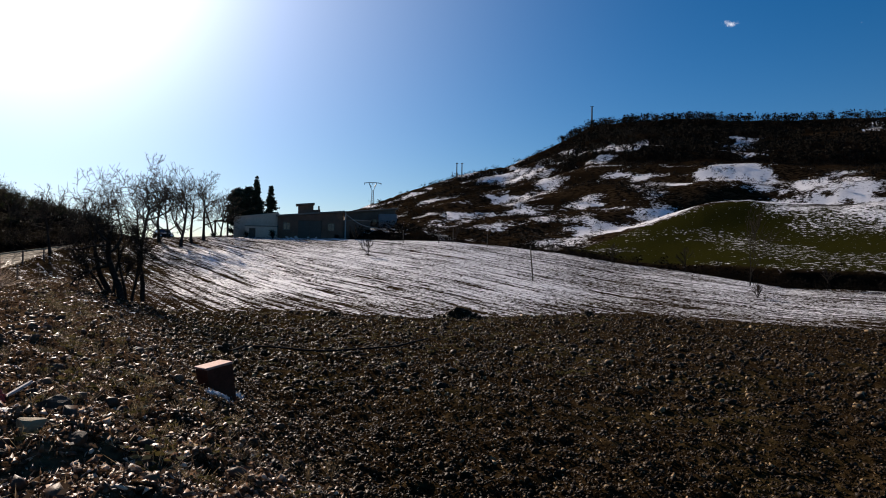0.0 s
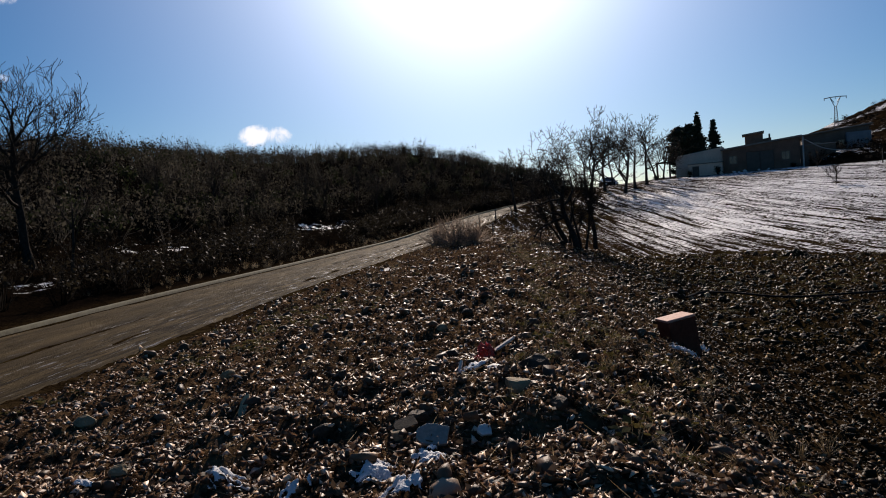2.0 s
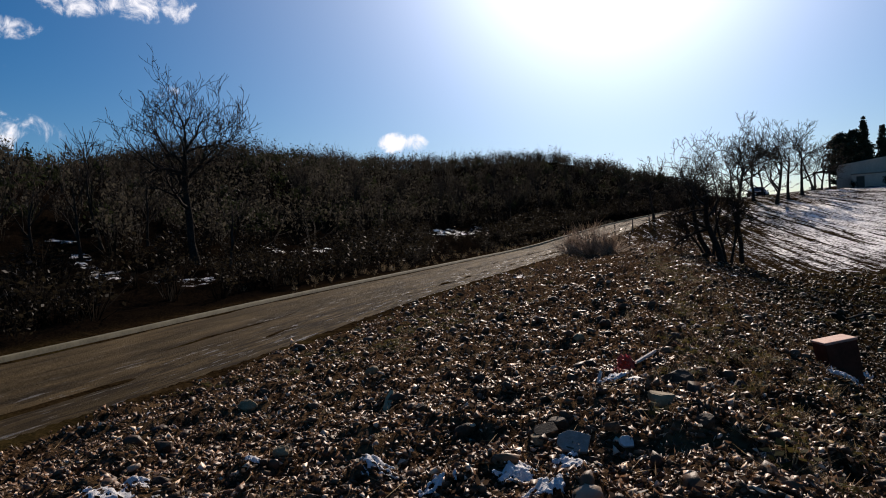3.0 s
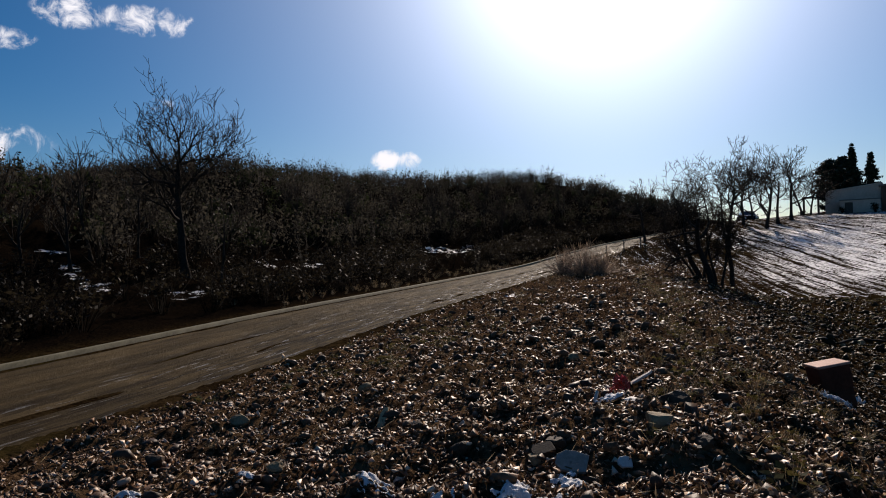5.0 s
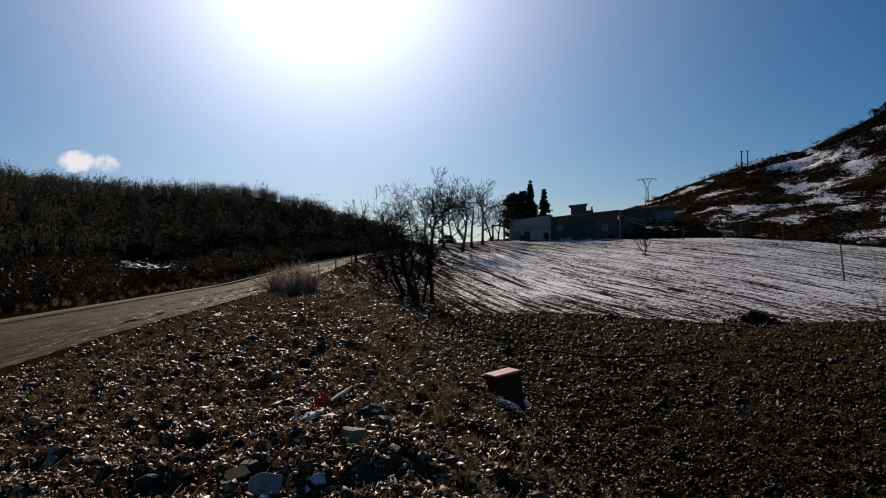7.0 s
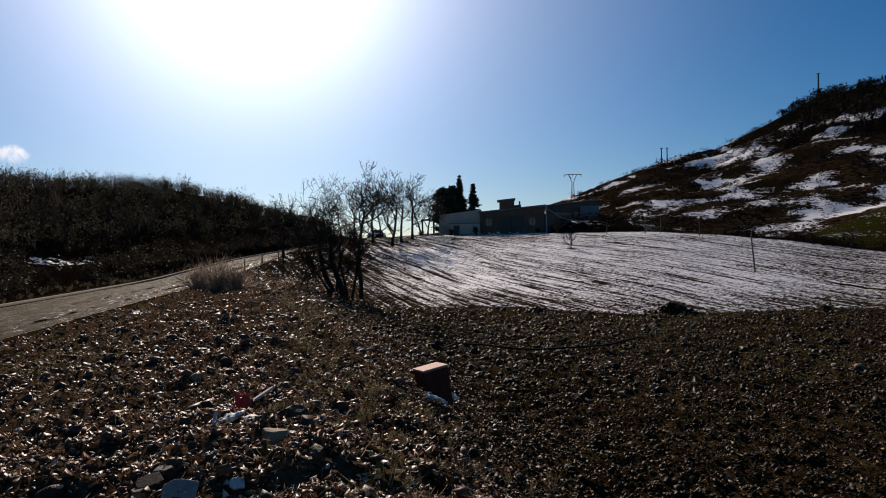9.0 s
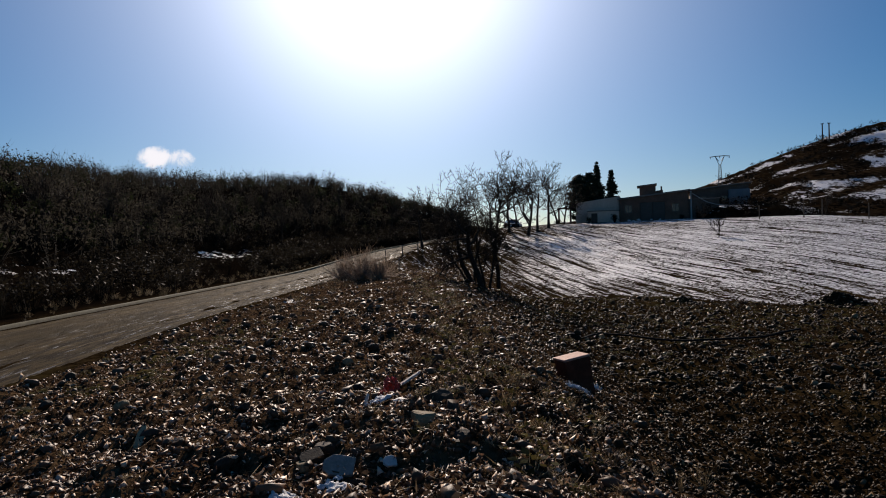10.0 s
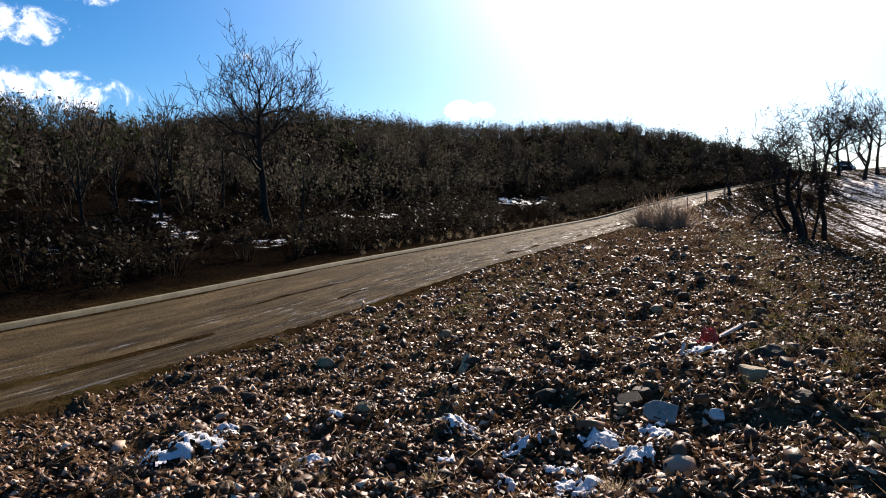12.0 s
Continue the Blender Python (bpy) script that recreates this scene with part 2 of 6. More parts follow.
WOOD_SNOW = [(-76.2, 0.5, 2.0, 0.45, -0.1), (-74.8, -1.4, 1.3, 1.0, -0.5), (-72.4, -2.4, 2.6, 0.6, -0.05), (-84.0, -3.0, 3.4, 0.45, 0.0), (-67.2, -3.1, 1.5, 0.4, 0.0), (-60.2, -0.9, 1.5, 0.35, -0.15),
             (-57.4, -1.3, 1.0, 0.25, 0.0), (-46.0, -0.35, 2.2, 0.32, 0.0)]


def lies_white(patches, az, el, x, y, seed):
    """How surely a point of bearing az and height angle el lies in one of the patches, 0 to 1."""
    best = np.zeros(np.shape(az))
    ragged = 2.3 * (fbm(x / 5, y / 5, seed, 4) - 0.5)
    for a, e, w, h, tilt in patches:
        u, v = (az - a) / w, (el - e - tilt * (az - a)) / h
        best = np.maximum(best, smooth(1.15 - np.sqrt(u * u + v * v) + ragged, 0.0, 0.35))
    return best


def ground_z(x, y):
    return float(lie([x], [y])[0][0])


def meet(az, el, lo=3.0, hi=420.0):
    """The first point of the ground seen from the lens in the direction az, el."""
    r = lo * (hi / lo) ** np.linspace(0, 1, 900)
    x, y = r * math.sin(radians(az)), r * math.cos(radians(az))
    z = lie(x, y)[0]
    k = int(np.argmax(z - EYE >= r * math.tan(radians(el))))
    return Vector((x[k], y[k], z[k]))


def spot(az, r, lift=0.0):
    """The point of the ground r metres off in the direction az."""
    x, y = r * math.sin(radians(az)), r * math.cos(radians(az))
    return Vector((x, y, ground_z(x, y) + lift))

# ---- materials ----
def material(name):
    m = bpy.data.materials.new(name)
    m.use_nodes = True
    n = Nodes(m.node_tree)
    n.bsdf = n.add("ShaderNodeBsdfPrincipled")
    n.tree.links.new(n.bsdf.outputs[0], n.add("ShaderNodeOutputMaterial").inputs[0])
    n.co = n.add("ShaderNodeTexCoord").outputs["Object"]
    return m, n


def bump(n, height, strength=0.5, distance=0.02):
    n.put(n.bsdf, "Normal", n.add("ShaderNodeBump", {"Height": height, "Strength": strength, "Distance": distance}).outputs[0])


def plain(name, a, b, scale=8.0, rough=0.8, metal=0.0, relief=0.4, distance=0.01, island=False, gloss=0.25, through=None):
    """A surface that goes between two colours in blotches and in grain, with fine relief."""
    m, n = material(name)
    f = n.math("ADD", n.math("MULTIPLY", n.noise(n.co, scale), 0.6), n.math("MULTIPLY", n.noise(n.co, scale * 7, 3.0), 0.4))
    if island:
        f = n.math("ADD", n.math("MULTIPLY", f, 0.5), n.math("MULTIPLY", n.add("ShaderNodeNewGeometry").outputs["Random Per Island"], 0.5))
    c = n.mix(n.step(f, 0.3, 0.7), a, b)
    n.put(n.bsdf, "Base Color", c)
    n.put(n.bsdf, "Roughness", rough)
    n.put(n.bsdf, "Metallic", metal)
    n.put(n.bsdf, "Specular IOR Level", gloss)
    bump(n, n.noise(n.co, scale * 12, 3.0), relief, distance)
    if through:      # thin leaves and blades let the sun shine through
        leaf = n.add("ShaderNodeBsdfTranslucent", {"Color": (*through, 1.0)})
        both = n.add("ShaderNodeMixShader", {0: 0.45, 1: n.bsdf.outputs[0], 2: leaf.outputs[0]})
        out = next(q for q in n.tree.nodes if q.type == "OUTPUT_MATERIAL")
        n.tree.links.new(both.outputs[0], out.inputs[0])
    return m


def ground_material():
    m, n = material("ground")
    at = {k: n.add("ShaderNodeAttribute", attribute=k).outputs["Fac"] for k in ("rubble", "brown", "snowy", "hilly", "green", "wooded", "white")}
    fur = n.add("ShaderNodeAttribute", attribute="furrow").outputs["Vector"]
    big, mid, fine = n.noise(n.co, 0.25, 5.0), n.noise(n.co, 2.2, 5.0), n.noise(n.co, 17.0, 5.0, 0.7)
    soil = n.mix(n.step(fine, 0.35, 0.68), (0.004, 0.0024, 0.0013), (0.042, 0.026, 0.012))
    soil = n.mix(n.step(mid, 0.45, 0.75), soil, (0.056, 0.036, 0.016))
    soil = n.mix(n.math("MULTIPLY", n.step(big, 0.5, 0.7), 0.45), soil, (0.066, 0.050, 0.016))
    grit = n.mix(n.step(fine, 0.35, 0.7), (0.008, 0.005, 0.003), (0.150, 0.091, 0.050))
    grit = n.mix(n.math("MULTIPLY", n.step(mid, 0.5, 0.7), 0.7), grit, (0.150, 0.094, 0.047))
    turf = n.mix(n.step(fine, 0.3, 0.7), (0.009, 0.009, 0.002), (0.036, 0.034, 0.007))
    # leaf litter, near-black because the shade under the thicket is in its colour
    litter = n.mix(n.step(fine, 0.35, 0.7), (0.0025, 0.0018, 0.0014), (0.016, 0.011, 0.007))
    heath = n.mix(n.step(n.noise(n.co, 1.1, 6.0, 0.65), 0.4, 0.62), (0.005, 0.0035, 0.0024), (0.044, 0.028, 0.015))
    heath = n.mix(n.step(n.noise(n.co, 0.07, 4.0), 0.48, 0.62), heath, (0.014, 0.009, 0.005))
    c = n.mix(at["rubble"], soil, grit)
    c = n.mix(at["green"], c, turf)
    c = n.mix(at["hilly"], c, heath)
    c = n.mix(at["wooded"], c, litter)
    # thin snow: along the furrows of the field, in drifts on the hill, in crumbs elsewhere
    rows = n.noise(n.add("ShaderNodeVectorMath", {0: fur, 1: (2.3, 0.20, 1.0)}, operation="MULTIPLY").outputs[0], 1.0, 4.0, 0.6)
    crumbs = n.math("ADD", n.math("MULTIPLY", n.noise(n.co, 3.6, 6.0, 0.75), 0.55), n.math("MULTIPLY", n.noise(n.co, 8.5, 4.0, 0.7), 0.45))
    lay = n.math("ADD", n.math("MULTIPLY", rows, 0.34), n.math("MULTIPLY", crumbs, 1.10))
    lay = n.math("ADD", lay, n.math("MULTIPLY", n.math("SUBTRACT", n.noise(n.co, 0.06, 3.0), 0.5), 0.22))
    furrows = n.noise(n.add("ShaderNodeVectorMath", {0: fur, 1: (1.25, 0.028, 1.0)}, operation="MULTIPLY").outputs[0], 1.0, 3.0, 0.5)
    line = n.step(n.math("ABSOLUTE", n.math("SUBTRACT", furrows, 0.5)), 0.0, 0.030, 1.0, 0.0)
    lay = n.math("SUBTRACT", lay, n.math("MULTIPLY", line, 0.15))
    on_field = n.step(n.math("ADD", lay, n.math("MULTIPLY", n.math("SUBTRACT", at["snowy"], 1.0), 0.22)), 0.665, 0.715)
    on_field = n.math("MULTIPLY", on_field, n.step(at["snowy"], 0.0, 0.3))
    drift = n.math("ADD", n.math("ADD", n.math("MULTIPLY", n.noise(n.co, 0.16, 8.0, 0.74), 0.65), n.math("MULTIPLY", n.math("SUBTRACT", n.noise(n.co, 1.2, 7.0, 0.78), 0.145), 1.05)), n.math("MULTIPLY", at["white"], 0.8))
    on_hill = n.math("MULTIPLY", n.step(drift, 0.97, 1.01), n.math("SUBTRACT", 1.0, at["green"]))
    speck = n.math("ADD", n.math("MULTIPLY", n.noise(n.co, 1.6, 6.0, 0.75), 1.0), at["white"])
    on_hill = n.math("MAXIMUM", on_hill, n.math("MULTIPLY", n.step(speck, 0.67, 0.70), at["green"]))
    snow = n.math("MAXIMUM", on_field, on_hill)
    white = n.mix(n.step(mid, 0.3, 0.7), (0.92, 0.895, 0.88), (0.80, 0.775, 0.76))
    c = n.mix(snow, c, white)
    n.put(n.bsdf, "Base Color", c)
    n.put(n.bsdf, "Roughness", n.math("SUBTRACT", 0.95, n.math("MULTIPLY", snow, 0.4)))
    n.put(n.bsdf, "Specular IOR Level", n.math("MULTIPLY", snow, 0.14))
    high = n.math("ADD", n.math("MULTIPLY", fine, 0.5), n.math("MULTIPLY", mid, 1.0))
    bump(n, high, 0.9, 0.09)
    return m


MAT_GROUND = ground_material()


# ---- mesh helpers ----
def mesh_from(name, V, F, mats, index=None, smooth_faces=False):
    """A mesh out of an array of points and one of faces, all with the same number of corners."""
    V, F = np.asarray(V, np.float32), np.asarray(F, np.int32)
    me = bpy.data.meshes.new(name)
    me.vertices.add(len(V))
    me.vertices.foreach_set("co", V.ravel())
    k = F.shape[1]
    me.loops.add(F.size)
    me.loops.foreach_set("vertex_index", F.ravel())
    me.polygons.add(len(F))
    me.polygons.foreach_set("loop_start", np.arange(0, F.size, k, dtype=np.int32))
    for m in mats:
        me.materials.append(m)
    if index is not None:
        me.polygons.foreach_set("material_index", np.asarray(index, np.int32))
    if smooth_faces:
        me.polygons.foreach_set("use_smooth", np.ones(len(F), bool))
    me.update(calc_edges=True)
    me.validate()
    return me


def part(name, bm, mat, parent, label="", bevel=0.0):
    """Links a bmesh as one mesh object under a thing or under a part."""
    if bevel:
        bmesh.ops.bevel(bm, geom=[e for e in bm.edges if len(e.link_faces) == 2 and e.calc_face_angle(0) > 0.6], offset=bevel, segments=2, affect="EDGES", profile=0.6)
    bmesh.ops.recalc_face_normals(bm, faces=bm.faces)
    me = bpy.data.meshes.new(name)
    bm.to_mesh(me)
    bm.free()
    me.materials.append(mat)
    ob = new(name, me)
    ob.parent = parent
    return tagged(ob, label)


def piece(name, V, F, mat, parent, label="", smooth_faces=False):
    ob = new(name, mesh_from(name, V, F, [mat], smooth_faces=smooth_faces))
    ob.parent = parent
    return tagged(ob, label)


def thing(name, label, category, at=(0, 0, 0), turn=0.0, group="", kind=""):
    ob = new(name)
    ob.empty_display_size = 0.2
    ob.matrix_world = pose(at[0], at[1], at[2], 0, 0, turn)
    return tagged(ob, label, category, group, kind)


def box(bm, x0, x1, y0, y1, z0, z1, m=None):
    t = Matrix.Translation(((x0 + x1) / 2, (y0 + y1) / 2, (z0 + z1) / 2)) @ Matrix.Diagonal((x1 - x0, y1 - y0, z1 - z0, 1))
    bmesh.ops.create_cube(bm, size=1, matrix=(m or Matrix()) @ t)
    return bm


def tubes(P0, P1, R0, R1, n=5):
    """Tapered tubes along many straight pieces, as points and four-cornered faces."""
    P0, P1, R0, R1 = (np.asarray(a, float) for a in (P0, P1, R0, R1))
    D = P1 - P0
    D /= np.maximum(np.linalg.norm(D, axis=1, keepdims=True), 1e-9)
    side = np.where(np.abs(D[:, 2:]) > 0.9, np.array([[1.0, 0, 0]]), np.array([[0, 0, 1.0]]))
    A = np.cross(D, side)
    A /= np.linalg.norm(A, axis=1, keepdims=True)
    B = np.cross(D, A)
    ang = np.arange(n) * 2 * np.pi / n
    ring = A[:, None] * np.cos(ang)[None, :, None] + B[:, None] * np.sin(ang)[None, :, None]
    V = np.concatenate([P0[:, None] + ring * R0[:, None, None], P1[:, None] + ring * R1[:, None, None]], 1)
    i = np.arange(n)
    f = np.stack([i, (i + 1) % n, (i + 1) % n + n, i + n], 1)
    F = (np.arange(len(P0)) * 2 * n)[:, None, None] + f[None]
    return V.reshape(-1, 3), F.reshape(-1, 4)


def spikes(P0, P1, R0):
    """Thin three-sided points for twigs and stalks."""
    P0, P1, R0 = (np.asarray(a, float) for a in (P0, P1, R0))
    D = P1 - P0
    D /= np.maximum(np.linalg.norm(D, axis=1, keepdims=True), 1e-9)
    side = np.where(np.abs(D[:, 2:]) > 0.9, np.array([[1.0, 0, 0]]), np.array([[0, 0, 1.0]]))
    A = np.cross(D, side)
    A /= np.linalg.norm(A, axis=1, keepdims=True)
    B = np.cross(D, A)
    ang = np.arange(3) * 2 * np.pi / 3
    ring = A[:, None] * np.cos(ang)[None, :, None] + B[:, None] * np.sin(ang)[None, :, None]
    V = np.concatenate([P0[:, None] + ring * R0[:, None, None], P1[:, None]], 1)
    f = np.array([[0, 1, 3], [1, 2, 3], [2, 0, 3]])
    F = (np.arange(len(P0)) * 4)[:, None, None] + f[None]
    return V.reshape(-1, 3), F.reshape(-1, 3)


def leaves(P, size, g, flat=0.0):
    """Small folded leaf blades at the points P."""
    n = len(P)
    A = g.normal(size=(n, 3))
    A[:, 2] *= 1 - flat
    A /= np.linalg.norm(A, axis=1, keepdims=True)
    B = np.cross(A, g.normal(size=(n, 3)))
    B /= np.maximum(np.linalg.norm(B, axis=1, keepdims=True), 1e-6)
    s = (size * g.uniform(0.6, 1.4, n))[:, None]
    V = np.stack([P - A * s, P + B * s * 0.55, P + A * s, P - B * s * 0.55], 1)
    i = np.arange(n)[:, None] * 4
    F = np.concatenate([i + [[0, 1, 2]], i + [[0, 2, 3]]])
    return V.reshape(-1, 3), F


def joined(pieces):
    Vs, Fs, n = [], [], 0
    for V, F in pieces:
        Vs.append(V)
        Fs.append(F + n)
        n += len(V)
    return np.vstack(Vs), np.vstack(Fs)


def scattered(templates, places, g):
    """Many copies of the templates (points, faces) in one: places are x, y, z, turn, width, height."""
    out = []
    pick = g.integers(0, len(templates), len(places))
    for k, (V, F) in enumerate(templates):
        Q = places[pick == k]
        if not len(Q):
            continue
        c, s = np.cos(Q[:, 3]), np.sin(Q[:, 3])
        X = (V[None, :, 0] * c[:, None] - V[None, :, 1] * s[:, None]) * Q[:, 4:5] + Q[:, 0:1]
        Y = (V[None, :, 0] * s[:, None] + V[None, :, 1] * c[:, None]) * Q[:, 4:5] + Q[:, 1:2]
        Z = V[None, :, 2] * Q[:, 5:6] + Q[:, 2:3]
        FF = F[None] + (np.arange(len(Q)) * len(V))[:, None, None]
        out.append((np.stack([X, Y, Z], -1).reshape(-1, 3), FF.reshape(-1, F.shape[1])))
    return joined(out)


def stuff(name, VF, mats, label, category, index=None):
    ob = new(name, mesh_from(name, VF[0], VF[1], mats, index))
    return tagged(ob, label, category, kind="stuff")


# ---- ground ----
def build_ground():
    az = np.radians(np.concatenate([np.arange(-100, 44, 0.31), np.arange(44, 260, 3.0)]))
    rad = [0.002, 0.1, 0.2, 0.35]
    while rad[-1] < 4200:
        r = rad[-1]
        rad.append(r * (1.022 if r < 3 else 1.0135 if r < 45 else 1.010 if r < 95 else 1.02 if r < 330 else 1.12))
    rad = np.array(rad)
    A, R = np.meshgrid(az, rad)
    X, Y = R * np.sin(A), R * np.cos(A)
    z, k = lie(X.ravel(), Y.ravel())
    x, y, r = X.ravel(), Y.ravel(), R.ravel()
    s = k["s"]
    across = 0.78 * x + 0.62 * y
    along = 0.62 * x - 0.78 * y
    # clods, ridges and furrows
    clods = fbm(x / 0.30, y / 0.30, 11, 3) - 0.5
    lumps = fbm(x / 1.6, y / 1.6, 12, 3) - 0.5
    z = z + k["brown"] * (0.20 * clods + 0.16 * lumps + 0.10 * (fbm(x / 0.16, y / 0.16, 15, 2) - 0.5)) + k["rubble"] * (0.24 * clods + 0.22 * lumps + 0.07 * (fbm(x / 0.11, y / 0.11, 14, 2) - 0.5) + 0.26 * smooth(r, 9, 16) * (fbm(x / 0.75, y / 0.75, 16, 2) - 0.5))
    furrow = np.sin(across * 2 * np.pi / 1.9 + 2.0 * vnoise(x / 6, y / 6, 3))
    z = z + k["snowy"] * (0.06 * furrow * vnoise(across / 3, along / 14, 6) + 0.22 * (vnoise(across / 2.4, along / 18, 9) - 0.5) + 0.10 * clods)
    z = z + (k["hilly"] + k["wooded"] * smooth(k["d"], 3.2, 6.0)) * 0.5 * lumps + k["green"] * 0.15 * lumps
    # where the hill is white: terraces, gullies and bare banks
    el = np.degrees(np.arctan2(z - EYE, r))
    azd = np.degrees(np.arctan2(x, y))
    band = fbm(x / 26, y / 60, 21, 4)
    terrace = 0.6 * fbm(azd / 2.5, k["h"] * 22, 61, 4) + 0.4 * fbm(x / 6, y / 6, 62, 3)
    patches = lies_white(HILL_SNOW, azd, el, x, y, 91) * smooth(azd, -6, -3)
    white = k["hilly"] * (0.16 + 1.35 * (terrace - 0.5) + 0.30 * (band - 0.5))
    white = white * (1 - 0.9 * smooth(k["h"], 0.50, 0.62) * smooth(azd, 9, 14)) - 0.10 * smooth(k["h"], 0.50, 0.62) * smooth(azd, 9, 14)
    white = white + (0.26 + 0.22 * smooth(k["h"], 0.50, 0.62) * smooth(azd, 9, 14)) * patches * (0.5 + 1.0 * fbm(x / 4, y / 4, 93, 3)) * k["hilly"]
    white = white + 0.10 * k["strip"] * k["hilly"]
    white = white * (1 - k["green"]) + k["green"] * (0.02 + 0.12 * smooth(azd + 8 * (fbm(x / 8, y / 8, 3) - 0.5), 23, 28) * smooth(el, 1.2, 3.0) + 0.08 * smooth(fbm(x / 9, y / 9, 6), 0.46, 0.62))
    white = white + k["wooded"] * (0.33 * lies_white(WOOD_SNOW, azd, el, x, y, 92) - 0.02) * (1 - smooth(k["d"], 14, 30))
    white = white + 0.48 * k["rubble"] * smooth(fbm(x / 3.5, y / 3.5, 33), 0.52, 0.75) * smooth(s, 20, 27)
    white = np.where(k["brown"] > 0.5, 0, white)
    topwood = smooth(k["h"] + 0.10 * (terrace - 0.5), 0.54, 0.60) * smooth(azd, 6, 11) * k["hilly"] * (band < 0.62) * (1 - patches)
    # the gully takes the dark litter colour for the shade on its bank
    white = white * (1 - k["gully"])
    k["wooded"] = np.maximum(k["wooded"], np.maximum(topwood, k["gully"]))
    k["green"] = k["green"] * (1 - k["gully"])
    n, m = len(rad), len(az)
    i, j = np.meshgrid(np.arange(n - 1), np.arange(m), indexing="ij")
    j2 = (j + 1) % m
    F = np.stack([i * m + j, i * m + j2, (i + 1) * m + j2, (i + 1) * m + j], -1).reshape(-1, 4)
    me = mesh_from("ground", np.stack([x, y, z], 1), F, [MAT_GROUND], smooth_faces=True)
    for name in ("rubble", "brown", "snowy", "hilly", "green", "wooded"):
        me.attributes.new(name, "FLOAT", "POINT").data.foreach_set("value", np.asarray(k[name], np.float32))
    me.attributes.new("white", "FLOAT", "POINT").data.foreach_set("value", np.asarray(white, np.float32))
    me.attributes.new("furrow", "FLOAT_VECTOR", "POINT").data.foreach_set("vector", np.stack([across, along, 0 * x], 1).astype(np.float32).ravel())
    return tagged(new("ground", me), "stony soil, snow-streaked field and hillsides under thin snow", "ground", kind="structure")


build_ground()


def road_material():
    m, n = material("road_surface")
    uv = n.add("ShaderNodeAttribute", attribute="lane").outputs["Vector"]
    rut = n.add("ShaderNodeAttribute", attribute="rut").outputs["Fac"]
    off = n.add("ShaderNodeSeparateXYZ", {0: uv}).outputs[0]
    stretch = n.add("ShaderNodeVectorMath", {0: uv, 1: (2.2, 0.26, 1.0)}, operation="MULTIPLY").outputs[0]
    streak, big, fine = n.noise(stretch, 1.0, 6.0, 0.66), n.noise(n.co, 0.5, 4.0), n.noise(n.co, 40.0, 4.0, 0.7)
    c = n.mix(n.step(streak, 0.32, 0.68), (0.042, 0.029, 0.013), (0.175, 0.124, 0.060))
    c = n.mix(n.math("MULTIPLY", n.step(fine, 0.4, 0.7), 0.35), c, (0.20, 0.145, 0.077))
    c = n.mix(n.math("MULTIPLY", n.step(big, 0.45, 0.65), 0.5), c, (0.082, 0.059, 0.028))
    # the trodden half beside the bank: broken, wet and streaked
    worn = n.step(n.math("ADD", off, n.math("MULTIPLY", n.math("SUBTRACT", big, 0.5), 1.4)), -1.2, 0.9, 1.0, 0.0)
    torn = n.step(n.noise(stretch, 2.3, 6.0, 0.7), 0.47, 0.55)
    c = n.mix(n.math("MULTIPLY", n.math("MULTIPLY", torn, worn), 0.8), c, (0.034, 0.024, 0.014))
    # near-black in the grooves and in the strip along the edging
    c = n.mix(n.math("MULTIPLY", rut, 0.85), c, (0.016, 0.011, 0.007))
    wet = n.math("MULTIPLY", n.step(n.noise(stretch, 3.1, 5.0, 0.7), 0.575, 0.63), n.math("ADD", 0.10, n.math("MULTIPLY", worn, 0.85)))
    n.put(n.bsdf, "Base Color", c)
    n.put(n.bsdf, "Roughness", n.math("SUBTRACT", 0.75, n.math("MULTIPLY", wet, 0.46)))
    n.put(n.bsdf, "Specular IOR Level", n.math("ADD", 0.025, n.math("MULTIPLY", wet, 0.85)))
    bump(n, n.math("ADD", fine, n.math("MULTIPLY", streak, 2.5)), 1.0, 0.10)
    return m


MAT_ROAD = road_material()
MAT_KERB = plain("kerb_concrete", (0.11, 0.098, 0.062), (0.20, 0.178, 0.115), 3.0, 0.85, gloss=0.1)


def ribbon(lo, hi, lift, steps):
    """A strip along the road between two offsets from its middle."""
    off = np.linspace(lo, hi, steps)
    L, D = ROAD_LINE, ROAD_DIR
    left = np.stack([-D[:, 1], D[:, 0]], 1)
    X = L[:, None, 0] + left[:, None, 0] * off
    Y = L[:, None, 1] + left[:, None, 1] * off
    run = np.concatenate([[0], np.cumsum(np.linalg.norm(np.diff(L[:, :2], axis=0), axis=1))])
    Z = np.repeat(L[:, 2:3], steps, 1) + EYE + lift
    return X, Y, Z, off, run


